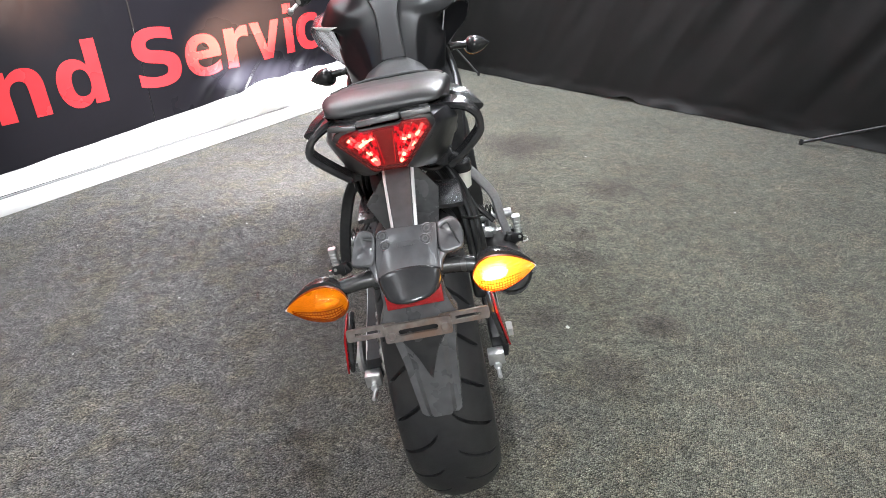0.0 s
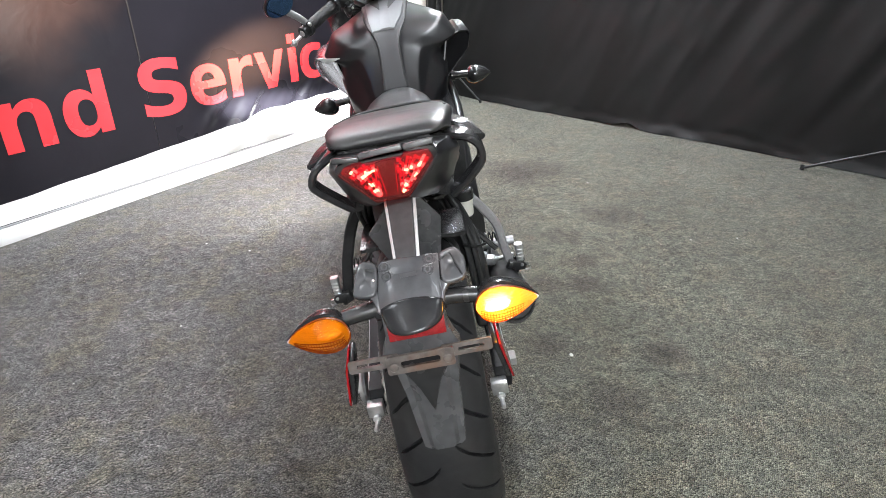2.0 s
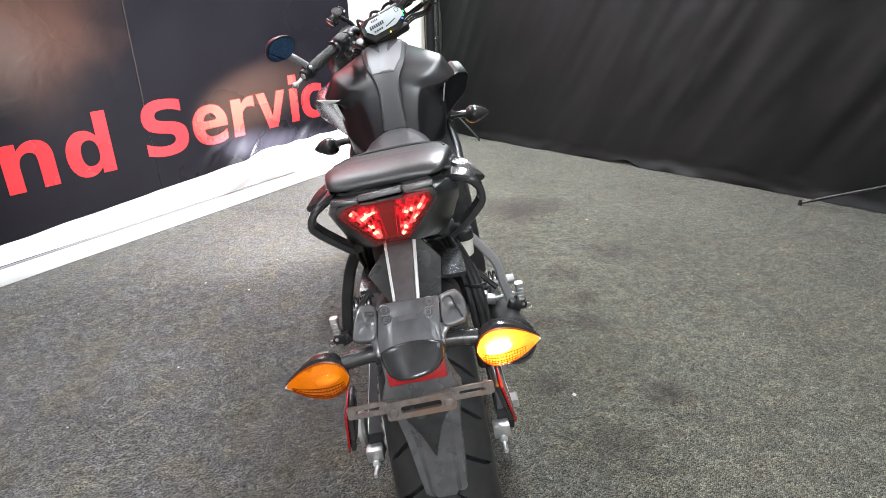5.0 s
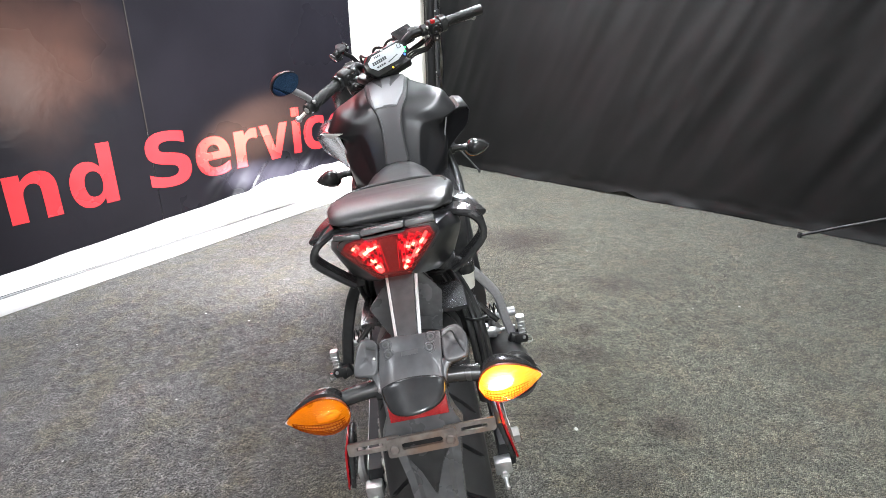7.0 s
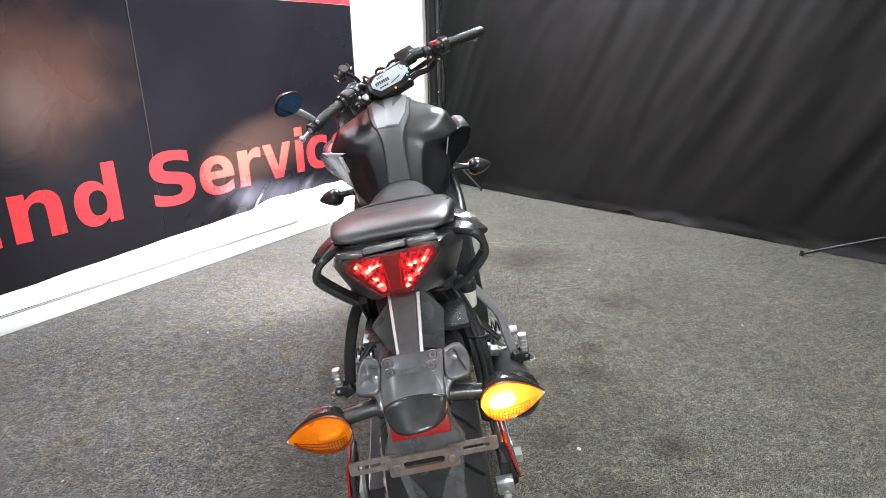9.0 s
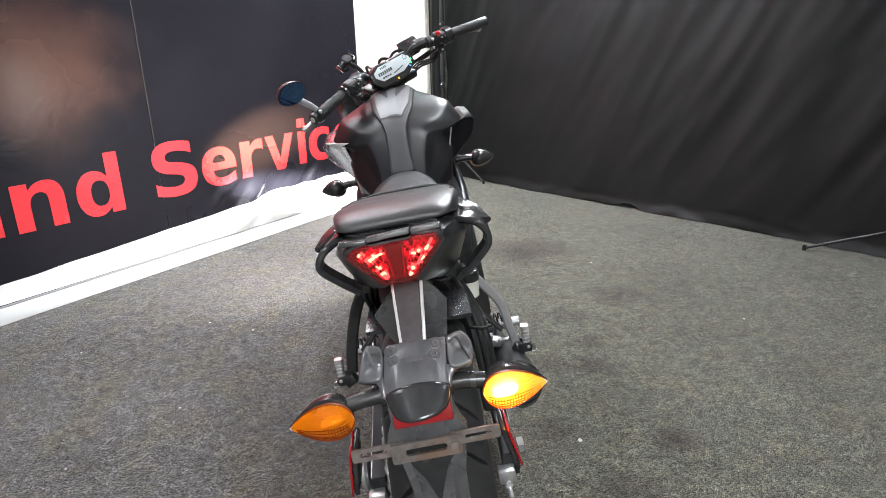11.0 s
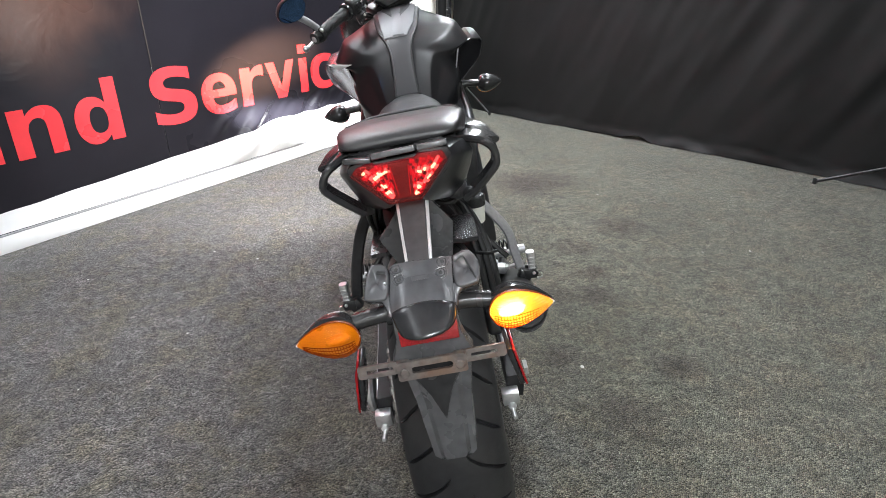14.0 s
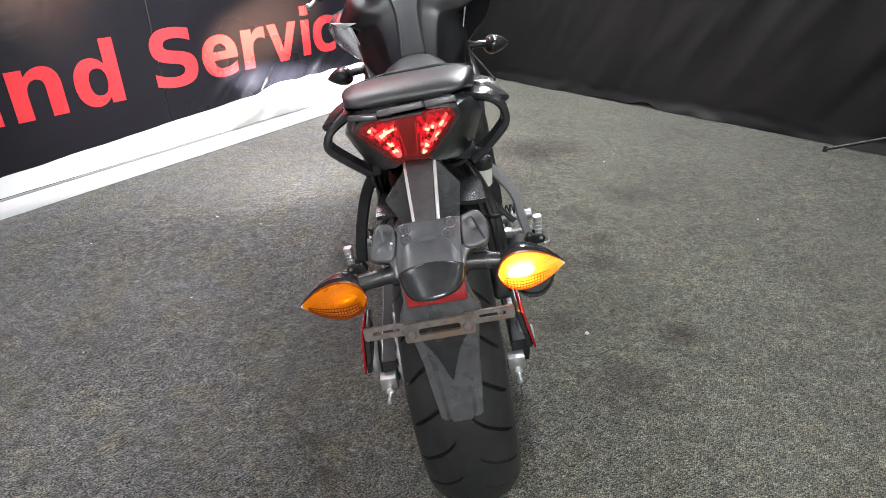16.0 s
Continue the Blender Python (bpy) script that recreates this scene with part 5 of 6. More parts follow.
flap = part("mud_flap", loft([[FM @ Vector((x * w + 0.002, (0.016 * abs(x) ** 4 if abs(x) > 0.9 else 0) + dy, z)) for x in (-1, -0.94, -0.5, 0, 0.5, 0.94, 1)] + [FM @ Vector((x * w + 0.002, 0.005 + (0.016 if abs(x) > 0.99 else 0) + dy, z)) for x in (1, 0.94, 0.5, 0, -0.5, -0.94, -1)]
                            for z, w, dy in ((0.022, 0.054, 0.0), (0.0, 0.051, 0.0), (-0.06, 0.043, 0.0), (-0.12, 0.039, -0.002), (-0.170, 0.035, -0.004), (-0.178, 0.028, -0.003))]), FADED, carrier, "faded black mud flap", 30)
part("rib", loft([[FM @ Vector((-w, 0.001, z)), FM @ Vector((-w * 0.75, -h, z)), FM @ Vector((0, -h * 1.25, z)), FM @ Vector((w * 0.75, -h, z)), FM @ Vector((w, 0.001, z))] for z, w, h in ((0.010, 0.048, 0.010), (-0.01, 0.034, 0.011), (-0.04, 0.018, 0.010), (-0.085, 0.003, 0.005), (-0.094, 0.001, 0.001))]), PLASTIC, flap, "raised pointed rib", 20)


def blinker(parent_ob, c, sgn, lit, front, name):
    """A teardrop turn signal; c: its inner end, sgn: the side it points to."""
    n = 26
    face = 1 if front else -1
    prof = ((0.0, 0.05), (0.002, 0.30), (0.007, 0.62), (0.015, 0.86), (0.026, 0.99), (0.040, 0.97), (0.055, 0.82), (0.069, 0.58), (0.081, 0.28), (0.089, 0.03))

    def half(grow, depth, side, lift, back=0.0):
        rings = []
        for u, k in prof:
            hgt = 0.0285 * k * grow
            row = [Vector((c[0] + sgn * (u * (1 + 0.02 * grow)), c[1] + side * (depth * k * math.sin(a)) + back, c[2] + 0.002 * u / 0.087 + lift * k + hgt * math.cos(a))) for a in np.linspace(0.0, math.pi, n)]
            row += [Vector((row[-1].x, row[-1].y - side * 0.003, row[-1].z)), Vector((row[0].x, row[0].y - side * 0.003, row[0].z))]
            rings.append(row)
        return loft(rings)

    body = part(name, half(1.09, 0.040, -face, 0.0045), PLASTIC, parent_ob, "black teardrop turn signal with an amber lens", 60)
    part("lens", half(0.98, 0.022, face, 0.0, face * 0.004), AMBER_ON if lit else AMBER, body, "lit amber lens" if lit else "amber lens", 60)
    at = lambda u: float(np.interp(u, [q[0] for q in prof], [q[1] for q in prof]))
    for j in range(7):
        a = radians(88 + 12 * j)
        rib = [Vector((c[0] + sgn * u, c[1] + face * (0.0042 + 0.022 * at(u) * math.sin(a)), c[2] + 0.002 * u / 0.087 + 0.0285 * 0.98 * at(u) * math.cos(a))) for u in np.linspace(0.006, 0.080, 12)]
        part("rib", tube(rib, 0.00065, 5, 1), AMBER if lit else AMBER_RIB, body)
    for u in np.linspace(0.010, 0.078, 18):
        kk = at(u)
        arc = [Vector((c[0] + sgn * u, c[1] + face * (0.0042 + 0.022 * kk * math.sin(a)), c[2] + 0.002 * u / 0.087 + 0.0285 * 0.98 * kk * math.cos(a))) for a in np.linspace(radians(86), radians(168), 7)]
        part("rib", tube(arc, 0.0006, 5, 1), AMBER if lit else AMBER_RIB, body)
    part("reflector", half(0.90, 0.018, -face, 0.001, face * 0.003), BOWL, body)
    bulb = revolve([(0.001, -0.018), (0.007, -0.013), (0.0095, 0.0), (0.007, 0.014), (0.001, 0.020)], 16, Matrix.Translation((c[0] + sgn * 0.030, c[1] + face * 0.012, c[2] + 0.003)) @ pose(0, 0, 0, 0, 80, 0))
    part("bulb", bulb, BULB_ON if lit else BOWL, body)
    part("rim", tube([Vector((c[0] + sgn * u, c[1] + face * 0.004, c[2] + 0.002 * u / 0.087 + 0.0285 * k)) for u, k in prof] + [Vector((c[0] + sgn * u, c[1] + face * 0.004, c[2] + 0.002 * u / 0.087 - 0.0285 * k)) for u, k in reversed(prof)], 0.0016, 6, 3), AMBER_RIB, body)
    st = part("stalk", tube([(c[0] - sgn * 0.052, c[1] - face * 0.018, c[2] + 0.016), (c[0] - sgn * 0.02, c[1] - face * 0.016, c[2] + 0.015), (c[0] + sgn * 0.006, c[1] - face * 0.014, c[2] + 0.012)], 0.013, 14, 4, 0.95), PLASTIC, body, "rubber stalk")
    part("collar", tube([(c[0] - sgn * 0.050, c[1] - face * 0.018, c[2] + 0.016), (c[0] - sgn * 0.040, c[1] - face * 0.018, c[2] + 0.016)], 0.018, 16, 1), PLASTIC, st)
    return body


blinker(bike, Vector((-0.095, -0.336, 0.668)), -1, False, False, "rear_turn_signal")
blinker(bike, Vector((0.088, -0.336, 0.668)), 1, True, False, "rear_turn_signal")
blinker(bike, Vector((-0.235, 1.10, 0.700)), -1, False, True, "front_turn_signal")
blinker(bike, Vector((0.222, 1.10, 0.715)), 1, True, True, "front_turn_signal")

# passenger peg hangers
for sgn, pts, mt, lab, wd in ((-1, [(-0.114, 0.20, 0.660), (-0.150, 0.22, 0.600), (-0.176, 0.22, 0.530), (-0.190, 0.22, 0.475), (-0.197, 0.22, 0.438)], BLACK_METAL, "black footpeg hanger", 0.015),
                              (1, [(0.112, 0.24, 0.632), (0.148, 0.24, 0.584), (0.180, 0.24, 0.530), (0.190, 0.24, 0.472), (0.200, 0.24, 0.426)], ALU_DULL, "grey footpeg hanger", 0.012)):
    hg = part("peg_hanger", blade(pts, wd * 1.75, 0.013, 6, (1, 0, 0)), mt, bike, lab, 30)
    ex, ey, ez = pts[-1]
    part("second_arm", tube([(sgn * 0.10, 0.28, 0.56), (sgn * 0.13, 0.29, 0.50), (ex - sgn * 0.025, 0.275, ez + 0.02)], 0.007, 8, 4), BLACK_METAL, hg)
    part("clevis", box(0.030, 0.026, 0.026, pose(ex + sgn * 0.006, ey - 0.012, ez - 0.012, 0, sgn * 24, 0), 0.004), BLACK_METAL, hg)
    for dy in (-0.014, 0.014):
        part("ear", plate([(0, 0.012), (sgn * 0.026, 0.010), (sgn * 0.034, 0.0), (sgn * 0.028, -0.012), (0, -0.012)], 0.004, pose(ex + sgn * 0.004, ey - 0.012 + dy, ez - 0.006), 0.001), BLACK_METAL, hg)
    pg = part("footpeg", loft([superring(y, 0, 0, hw, h, h, 4, 16) for y, hw, h in ((0.0, 0.006, 0.007), (0.006, 0.008, 0.009), (0.030, 0.0085, 0.009), (0.044, 0.010, 0.010), (0.050, 0.009, 0.009))]), ALU, hg, "folded bright aluminium footpeg", 40, pose(ex + sgn * 0.024, ey - 0.012, ez - 0.004, 90, 0, 0))
    for k in range(4):
        part("tread_rib", box(0.019, 0.003, 0.0025, pose(ex + sgn * 0.024, ey - 0.022, ez + 0.006 + 0.009 * k), 0.001, 1), ALU, pg)
    part("pin", cyl(0.004, 0.040, pose(ex + sgn * 0.026, ey - 0.012, ez - 0.004, 90), 10), ALU, pg)
    part("nut", cyl(0.007, 0.006, pose(ex + sgn * 0.038, ey - 0.030, ez - 0.008, 90), 6), CHROME, pg)
    part("stop_screw", cyl(0.005, 0.014, pose(ex + sgn * 0.040, ey - 0.016, ez - 0.022, 0, 70, 0), 8), ALU, pg)
    fp = part("rider_footpeg", tube([(sgn * 0.14, 0.42, 0.39), (sgn * 0.235, 0.42, 0.39)], 0.013, 10, 1), ALU_DULL, bike)
    part("spring", tube([Vector((sgn * (0.145 + 0.0018 * t), 0.38 + 0.012 * math.cos(t), 0.43 + 0.012 * math.sin(t))) for t in np.linspace(0, 30, 90)], 0.0022, 6, 1), BLACK_METAL, fp)

# brake pedal linkage beside the grey hanger
lk = part("pedal_linkage", box(0.030, 0.026, 0.022, pose(0.155, 0.30, 0.405, 0, 12, 0), 0.004), ALU, bike, "bright brake pedal linkage")
part("rod", cyl(0.005, 0.07, pose(0.185, 0.31, 0.400, 0, 84, 0), 10), ALU, lk)
part("yoke", box(0.014, 0.020, 0.034, pose(0.142, 0.298, 0.412, 0, 12, 0), 0.003), ALU_DULL, lk)
part("nut", cyl(0.009, 0.010, pose(0.172, 0.292, 0.408, 0, 84, 0), 6), ALU, lk)
part("arm", tube([(0.150, 0.31, 0.39), (0.165, 0.38, 0.36), (0.175, 0.48, 0.35)], 0.008, 8, 4), BLACK_METAL, lk)

# rear brake reservoir and cables
rs = part("brake_reservoir", revolve([(0.012, -0.026), (0.0165, -0.022), (0.0185, 0.0), (0.0195, 0.018)], 24, pose(0.115, 0.20, 0.606)), RESERVOIR, bike, "milky brake fluid reservoir")
part("cap", revolve([(0.0215, -0.012), (0.0225, -0.009), (0.0225, 0.009), (0.020, 0.012), (0.010, 0.0125)], 24, pose(0.115, 0.20, 0.634)), PLASTIC, rs, "black screw cap")
part("hose", tube([(0.115, 0.20, 0.58), (0.118, 0.21, 0.545), (0.125, 0.26, 0.50), (0.14, 0.32, 0.45)], 0.006, 8), CABLE, rs)
part("fitting", cyl(0.010, 0.012, pose(0.116, 0.205, 0.572), 12), CABLE, rs)
for k, (dx, dz) in enumerate(((0, 0), (0.014, 0.004), (0.026, -0.004), (0.008, -0.014))):
    part("cable", tube([(0.035 + dx * 0.4, 0.30, 0.64 + dz), (0.070 + dx, 0.18, 0.628 + dz), (0.098 + dx, 0.10, 0.56 + dz), (0.104 + dx, 0.06, 0.47 + dz), (0.106 + dx, 0.06, 0.39)], 0.0075, 8, 6), CABLE, bike)
part("cable_tie", tube([(0.094, 0.09, 0.56), (0.118, 0.07, 0.563), (0.140, 0.09, 0.555)], 0.003, 6, 4), CABLE, bike)
for k in range(3):
    part("cable", tube([(-0.07 - 0.012 * k, 0.02, 0.73), (-0.085 - 0.01 * k, 0.10, 0.66), (-0.09, 0.2, 0.56 - 0.02 * k)], 0.006, 8, 5), CABLE, bike)
for k in range(3):
    part("coil", tube([Vector((0.056 + 0.020 * math.cos(a), 0.02 + 0.014 * math.sin(a), 0.742 - 0.013 * k + 0.006 * math.sin(a))) for a in np.linspace(0, 6.1, 18)], 0.0052, 8, 1), CABLE, bike, "coiled hose")
part("tool_box", box(0.040, 0.05, 0.022, pose(0.066, -0.05, 0.756, 0, 14, 0), 0.006), PIPING, bike)
part("side_stand", tube([(-0.10, 0.52, 0.30), (-0.17, 0.50, 0.15), (-0.235, 0.48, -0.028)], 0.012, 10), BLACK_METAL, bike)

# ---- steering: bars, meter, fork, front wheel ----
RK, TURN = radians(24.5), radians(37)
AX = Vector((0, -math.sin(RK), math.cos(RK)))
turned = Matrix.Rotation(TURN, 3, AX)
XS, FS = turned @ Vector((1, 0, 0)), turned @ Vector((0, math.cos(RK), math.sin(RK)))
SM = Matrix((XS * 0.94, FS, AX)).transposed().to_4x4()
SM.translation = (0, 0.97, 1.04)


def V(*p):
    return SM @ Vector(p)


handle = part("handlebar", tube([V(-0.365, -0.100, 0.082), V(-0.20, -0.062, 0.086), V(-0.12, -0.020, 0.078), V(-0.07, 0.0, 0.035), V(0, 0.0, 0.030), V(0.07, 0.0, 0.035), V(0.12, -0.020, 0.078), V(0.20, -0.062, 0.086), V(0.365, -0.100, 0.082)], 0.011, 12, 6), BLACK_METAL, bike, "black tubular handlebar turned to one side")
part("top_clamp", box(0.19, 0.075, 0.026, SM @ pose(0, 0.0, 0.0), 0.008), BLACK_METAL, handle)
for sgn in (-1, 1):
    part("riser", box(0.034, 0.040, 0.046, SM @ pose(sgn * 0.05, 0, 0.026), 0.006), BLACK_METAL, handle)
    d = [V(sgn * x, y, z) for x, y, z in ((0.235, -0.070, 0.0855), (0.29, -0.083, 0.0845), (0.350, -0.0965, 0.0825))]
    g = part("grip", tube(d, 0.0155, 18, 4), GRIP, handle, "black rubber grip")
    along = (d[2] - d[0]).normalized()
    side = along.cross(AX).normalized()
    over = side.cross(along)
    for k in range(8):
        wave = []
        for t in np.linspace(0.04, 0.96, 22):
            a = 2 * math.pi * k / 8 + 0.55 * math.sin(t * 9.0)
            wave.append(d[0].lerp(d[2], t) + (side * math.cos(a) + over * math.sin(a)) * 0.0155)
        part("ridge", tube(wave, 0.0011, 6, 1), GRIP, g)
    part("bar_end", tube([V(sgn * 0.348, -0.096, 0.0825), V(sgn * 0.376, -0.1025, 0.0815)], 0.0160, 18, 1), BLACK_METAL, handle)
    part("bar_cap", cyl(0.0085, 0.004, Matrix.Translation(V(sgn * 0.378, -0.103, 0.0815)) @ (SM.to_3x3() @ Vector((sgn, -0.22, 0))).to_track_quat("Z", "Y").to_matrix().to_4x4(), 12), ALU, handle)
    cl = part("switch_cluster", box(0.046, 0.038, 0.042, SM @ pose(sgn * 0.195, -0.060, 0.086, 0, 0, sgn * -13), 0.010, 3), GRIP, handle, "black switch cluster")
    part("flange", cyl(0.0235, 0.010, SM @ pose(sgn * 0.232, -0.070, 0.0855, 0, 90, sgn * -13), 20), PLASTIC, cl)
    for k in range(4):
        part("button", box(0.011, 0.007, 0.008, SM @ pose(sgn * (0.180 + 0.018 * (k % 2)), -0.084, 0.096 - 0.018 * (k // 2), 0, 0, sgn * -13), 0.002), BLACK_METAL if k else PLASTIC, cl)
    part("perch", box(0.045, 0.032, 0.030, SM @ pose(sgn * 0.142, -0.020, 0.078, 0, 0, sgn * -15), 0.007), BLACK_METAL, handle)
    lv = part("lever", tube([V(sgn * 0.150, 0.012, 0.062), V(sgn * 0.20, 0.000, 0.058), V(sgn * 0.28, -0.030, 0.050), V(sgn * 0.345, -0.045, 0.045), V(sgn * 0.385, -0.055, 0.040)], 0.0062, 10, 5, 0.8), ALU if sgn < 0 else ALU_DULL, handle, "bright lever")
    part("lever_ball", revolve([(0.001, -0.010), (0.007, -0.007), (0.010, 0), (0.007, 0.007), (0.001, 0.010)], 14, Matrix.Translation(V(sgn * 0.388, -0.055, 0.040))), ALU, lv)
part("kill_switch", box(0.015, 0.012, 0.012, SM @ pose(0.178, -0.074, 0.112, 0, 0, -13), 0.003), RED_PLASTIC, handle, "red stop switch")
for sgn in (-1, 1):
    cl = part("lever_clamp", cyl(0.018, 0.020, SM @ pose(sgn * 0.158, -0.046, 0.0835, 0, 90, sgn * -20), 20, 0.002), BLACK_METAL, handle)
    for dz in (-0.014, 0.014):
        part("screw", cyl(0.0042, 0.008, SM @ pose(sgn * 0.158, -0.066, 0.0835 + dz, 90, 0, 0), 8), ALU, cl)
    part("switch_foot", box(0.026, 0.022, 0.020, SM @ pose(sgn * 0.186, -0.070, 0.056, 8, 0, sgn * -13), 0.005), BLACK_METAL, cl)
    part("screw", cyl(0.0035, 0.006, SM @ pose(sgn * 0.180, -0.083, 0.058, 90, 0, 0), 8), ALU, cl)
    for k in range(3):
        part("cable", tube([V(sgn * (0.178 + 0.008 * k), -0.060, 0.050), V(sgn * (0.160 + 0.006 * k), -0.040, 0.024 - 0.006 * k), V(sgn * (0.120 + 0.008 * k), -0.006, 0.012 - 0.008 * k), V(sgn * 0.075, 0.010, -0.03)], 0.0034, 7, 5), CABLE, handle)
part("throttle_housing", cyl(0.027, 0.030, SM @ pose(0.222, -0.067, 0.086, 0, 90, -13), 24, 0.004), PLASTIC, handle)
ms = part("master_cylinder", box(0.070, 0.045, 0.034, SM @ pose(0.130, 0.030, 0.052, 18, -4, -6), 0.007), PLASTIC, handle, "black brake fluid box")
part("lid", box(0.074, 0.049, 0.008, SM @ pose(0.129, 0.024, 0.070, 18, -4, -6), 0.003), PLASTIC, ms)
for k in range(4):
    part("cable", tube([V(-0.13 + 0.085 * k, -0.005, 0.06), V(-0.10 + 0.06 * k, 0.06, 0.05), V(-0.05 + 0.03 * k, 0.06, -0.03), V(-0.03 + 0.02 * k, 0.02, -0.14)], 0.0045, 8, 5), CABLE, handle)
part("cable", tube([V(0.20, -0.05, 0.060), V(0.17, 0.0, 0.015), V(0.11, 0.03, 0.0), V(0.06, 0.02, -0.06)], 0.005, 8, 5), CABLE, handle)
part("cable", tube([V(0.16, -0.04, 0.050), V(0.13, 0.02, 0.005), V(0.08, 0.03, -0.02)], 0.005, 8, 5), CABLE, handle)

# one round-cornered mirror at the bar end
mi = part("mirror", loft([[SM @ Vector((-0.417 + x * k * 0.039 - z * 0.02 * k, -0.105 - dy, 0.184 + z * k * 0.029 + x * k * 0.012)) for x, z in ((math.cos(a) * (1 + 0.10 * math.cos(2 * a)), math.sin(a)) for a in np.linspace(0, 2 * math.pi, 29)[:-1])]
                         for k, dy in ((0.55, -0.022), (0.9, -0.012), (1.0, 0.0), (1.0, 0.004))]), BLACK_METAL, handle, "bar end mirror with a bluish glass", 40)
part("glass", loft([[SM @ Vector((-0.417 + x * k * 0.039 - z * 0.02 * k, -0.105 - dy, 0.184 + z * k * 0.029 + x * k * 0.012)) for x, z in ((math.cos(a) * (1 + 0.10 * math.cos(2 * a)), math.sin(a)) for a in np.linspace(0, 2 * math.pi, 29)[:-1])]
                   for k, dy in ((0.92, 0.003), (0.92, 0.0065))]), NAVY_GLASS, mi, "dark blue tinted mirror glass")
part("stem", tube([V(-0.352, -0.097, 0.100), V(-0.374, -0.098, 0.128), V(-0.404, -0.094, 0.160)], 0.0065, 10, 4, 1.4), ALU_DULL, mi, "grey metal stem")
part("clamp", cyl(0.0215, 0.014, SM @ pose(-0.352, -0.097, 0.083, 0, 90, 13), 20), BLACK_METAL, mi)
part("bolt", cyl(0.005, 0.010, SM @ pose(-0.352, -0.114, 0.100, 90, 0, 0), 10), ALU, mi)

# meter
MM = SM @ pose(-0.010, -0.034, 0.052, -34, 0, 0)
oct_pts = [(-0.092, -0.004), (-0.066, -0.034), (0.040, -0.036), (0.092, -0.012), (0.090, 0.016), (0.070, 0.036), (-0.060, 0.036), (-0.090, 0.018)]
me_ = part("meter", plate(oct_pts, 0.030, MM, 0.005), PLASTIC, handle, "digital meter with a lit grey screen", 30)
part("screen", plate([(x * 0.83, 0.005 + z * 0.64) for x, z in oct_pts], 0.003, MM @ pose(0, -0.0155, 0), 0.0008), LCD, me_, "lit pale display")
for k in range(7):
    part("segment", box(0.006, 0.001, 0.010, MM @ pose(-0.060 + 0.0085 * k, -0.0178, 0.006, 0, 8, 0), 0.0), INK, me_)
for k in range(4):
    part("segment", box(0.007, 0.001, 0.005, MM @ pose(-0.050 + 0.0095 * k, -0.0178, -0.008), 0.0), INK, me_)
for k in range(4):
    part("segment", box(0.0035, 0.001, 0.006, MM @ pose(-0.045 + 0.007 * k, -0.0178, 0.021), 0.0), INK, me_)
part("bar_graph", box(0.045, 0.001, 0.003, MM @ pose(0.016, -0.0178, -0.006, 0, -10, 0), 0.0), INK, me_)
for dx, dz, sx, sz in ((0, 0.006, 0.014, 0.0015), (0, -0.006, 0.014, 0.0015), (-0.0065, 0, 0.0015, 0.012), (0.0065, 0, 0.0015, 0.012)):
    part("segment", box(sx, 0.001, sz, MM @ pose(0.058 + dx, -0.0178, 0.018 + dz), 0.0), INK, me_)
for x, z, mt in ((0.078, 0.004, LED_GREEN), (0.072, -0.006, LED_GREEN), (0.064, -0.013, LED_BLUE), (0.0, -0.0295, LED_AMBER)):
    part("warning_light", cyl(0.0035, 0.002, MM @ pose(x, -0.0165, z, 90), 10, 0.0003), mt, me_)
part("knob", cyl(0.005, 0.004, MM @ pose(-0.006, -0.016, 0.030, 90), 14), ALU, me_)
part("button", box(0.026, 0.006, 0.008, MM @ pose(0.020, -0.016, -0.031, 0, 2, 0), 0.002), PLASTIC, me_)
part("meter_hood", plate([(-0.085, -0.02), (-0.05, 0.03), (0.075, 0.03), (0.088, -0.02)], 0.03, MM @ pose(0, 0.022, 0), 0.008), PLASTIC, me_)

# phone holder clamped beside the meter
ph = part("phone_holder", box(0.046, 0.020, 0.016, SM @ pose(-0.125, 0.045, 0.108, 10, -16, 0), 0.005), PLASTIC, handle, "empty black phone holder")
part("arm", tube([V(-0.070, 0.030, 0.040), V(-0.082, 0.045, 0.070), V(-0.110, 0.048, 0.098)], 0.0065, 10, 4), PLASTIC, ph)
part("jaw", box(0.010, 0.030, 0.022, SM @ pose(-0.152, 0.040, 0.100, 10, -30, 0), 0.004), PLASTIC, ph)
part("jaw", box(0.010, 0.030, 0.020, SM @ pose(-0.098, 0.045, 0.112, 10, 20, 0), 0.004), PLASTIC, ph)
part("pad", cyl(0.016, 0.008, SM @ pose(-0.122, 0.036, 0.122, 20, 0, 0), 16), FADED, ph)
part("knob", cyl(0.009, 0.012, SM @ pose(-0.128, 0.045, 0.090, 20, 0, 0), 10), PLASTIC, ph)
part("screw", cyl(0.004, 0.004, SM @ pose(-0.100, 0.028, 0.116, 90, 0, 0), 8), ALU, ph)

# fork, headlamp, front wheel
for sgn in (-1, 1):
    fk = part("fork_leg", tube([V(sgn * 0.098, 0.0, -0.10), V(sgn * 0.098, 0.0, -0.40)], 0.026, 18, 1), BLACK_METAL, handle)
    part("slider", tube([V(sgn * 0.098, 0.0, -0.38), V(sgn * 0.098, 0.0, -0.80)], 0.021, 18, 1), ALU_DULL, fk)
FW = SM @ pose(0, 0.035, -0.815)
wheel("front_wheel", 0.298, 0.12, 0.218, FW, False, 120, 20, 0.12)
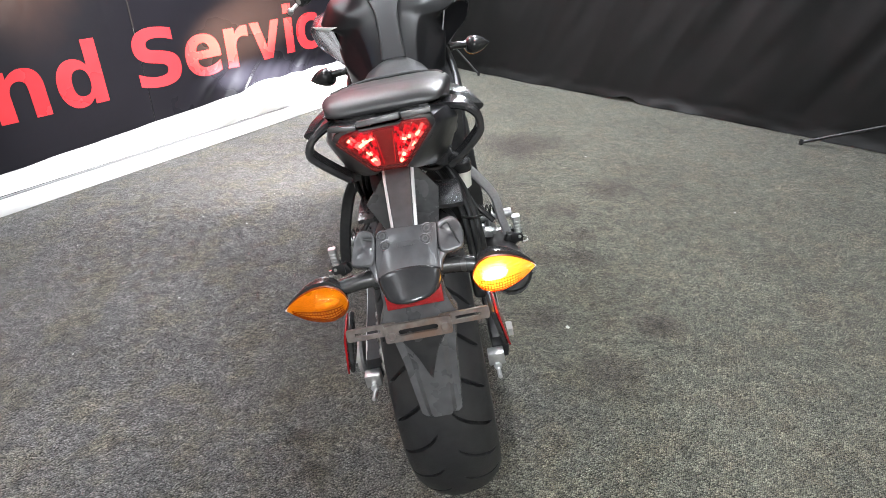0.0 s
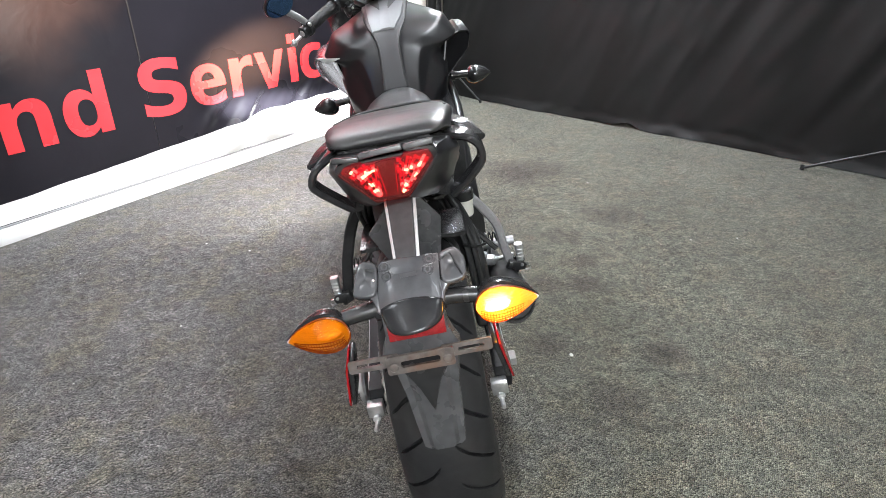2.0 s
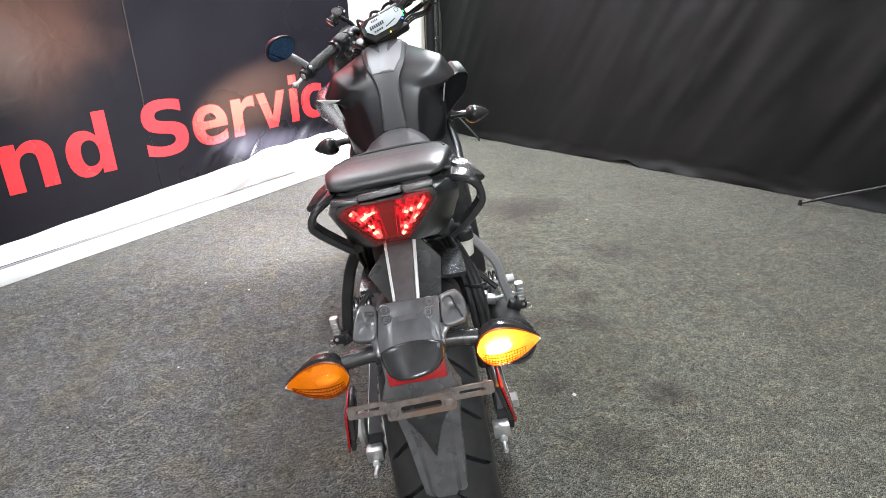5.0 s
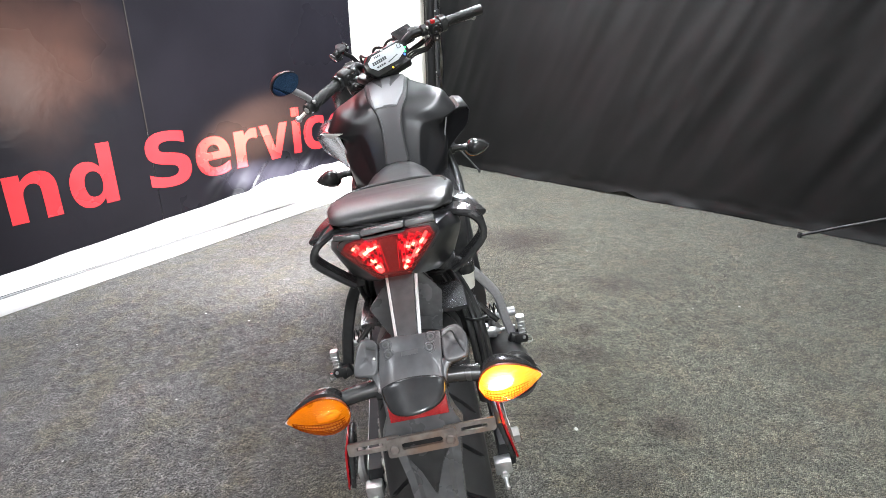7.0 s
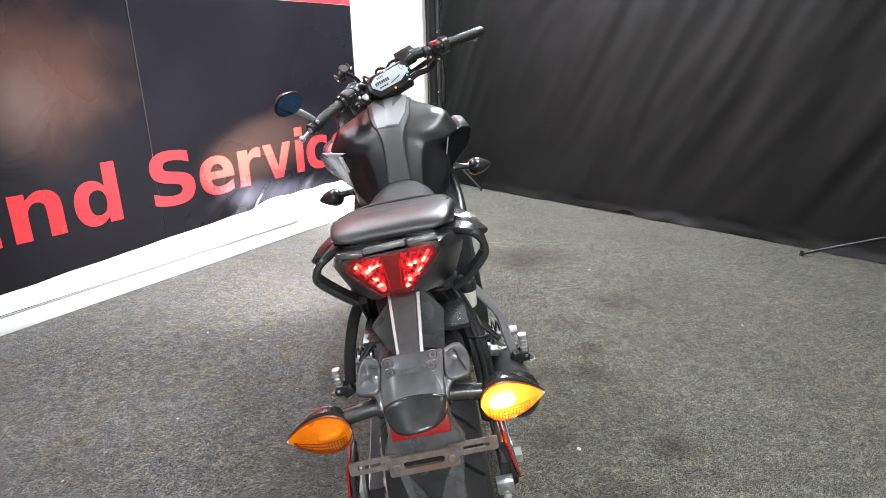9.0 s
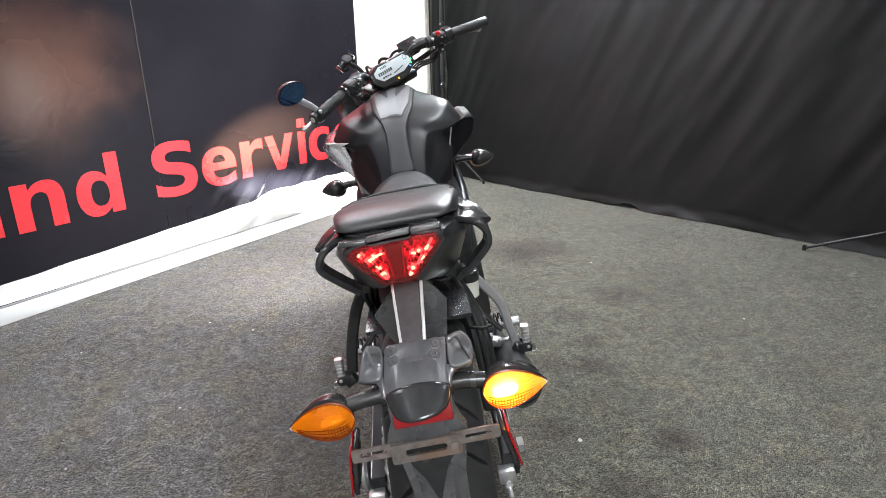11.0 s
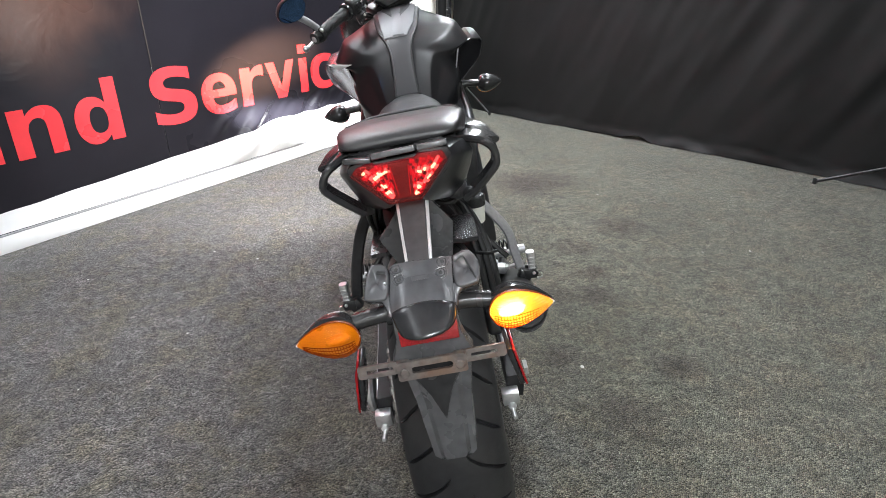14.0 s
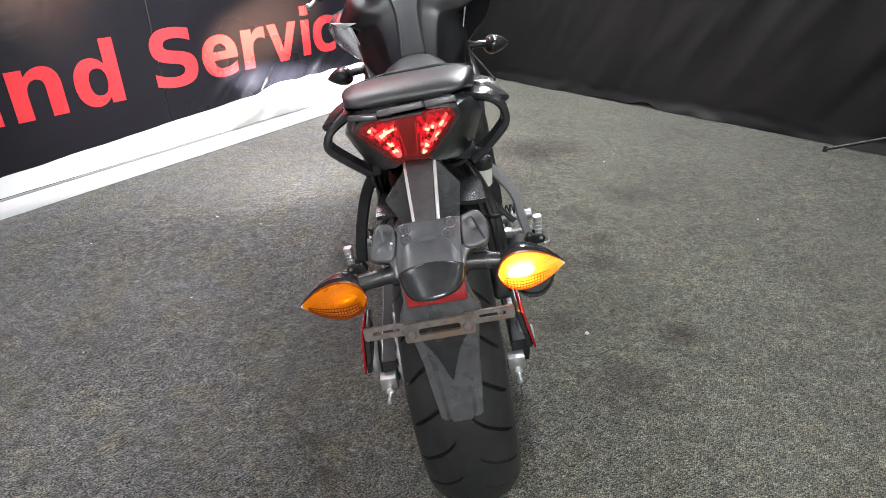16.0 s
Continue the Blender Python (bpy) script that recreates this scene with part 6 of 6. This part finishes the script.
part("front_fender", loft([[FW @ Vector((x, 0.325 * math.cos(a), 0.325 * math.sin(a) - 0.18 * x * x / 0.01 * 0.03)) for x in (-0.065, -0.04, 0, 0.04, 0.065)] + [FW @ Vector((x, 0.318 * math.cos(a), 0.318 * math.sin(a) - 0.18 * x * x / 0.01 * 0.03)) for x in (0.065, 0.04, 0, -0.04, -0.065)] for a in np.linspace(radians(15), radians(150), 18)]), PLASTIC, handle)
HD = SM @ pose(0, 0.16, -0.13)
hd = part("headlamp", loft([superring(y, 0, 0, hw, h, h, 3.0, 24) for y, hw, h in ((-0.08, 0.05, 0.05), (-0.05, 0.085, 0.08), (0.03, 0.10, 0.095), (0.06, 0.095, 0.085))]), PLASTIC, handle, "lit headlamp in a black shell", m=HD)
part("lens", loft([superring(y, 0, 0, hw, h, h, 3.0, 24) for y, hw, h in ((0.061, 0.086, 0.076), (0.075, 0.075, 0.065), (0.082, 0.05, 0.045))]), HEAD_GLASS, hd, "glowing headlamp glass", m=HD)
bike_m = pose(0, 0, 0, 0, LEAN, 0)
eye = bike_m @ HD @ Vector((0, 0.15, 0))
# the lamp's spread light, its dipped beam and the beam's warm fringe
for watts, cone, wide, aim, tilt, colour in ((170, 110, 1.0, Vector((-0.80, 0, 0.25)), 0, (1, 0.98, 0.95)), (3800, 9, 5.0, Vector((-0.32, 0, 0.20)), 0, (0.97, 0.98, 1.0)), (2300, 14, 2.4, Vector((-0.72, 0, 0.60)), 22, (1, 0.60, 0.33))):
    hl = bpy.data.lights.new("headlamp_beam", "SPOT")
    hl.energy, hl.spot_size, hl.spot_blend, hl.shadow_soft_size, hl.color = watts, radians(cone), 1.0, 0.03, colour
    hlo = new("headlamp_beam", hl)
    hlo.matrix_world = look(eye, MB @ aim, tilt) @ Matrix.Diagonal((wide, 1, 1, 1))

# ---- crumbs on the carpet ----
rc = random.Random(11)
for cx, cy, r in ((0.372, 0.455, 0.013), (-1.013, 1.417, 0.009), (-0.805, 1.324, 0.008), (-0.909, 0.74, 0.007), (-1.448, 1.183, 0.006), (-1.13, 0.448, 0.006), (0.854, 1.995, 0.009), (1.293, 1.226, 0.01), (1.092, 1.234, 0.006), (-0.611, 1.631, 0.006), (-0.744, 1.644, 0.006)):
    bm = bmesh.new()
    bmesh.ops.create_icosphere(bm, subdivisions=1, radius=r * 0.65)
    for v in bm.verts:
        v.co *= rc.uniform(0.6, 1.15)
        v.co.z *= 0.35
    ob = finish("crumb", bm, CRUMB)
    ob.matrix_world = pose(cx, cy, r * 0.14, 0, 0, rc.uniform(0, 180))
    tagged(ob, "small pale scrap lying on the carpet", "crumb", "crumbs")
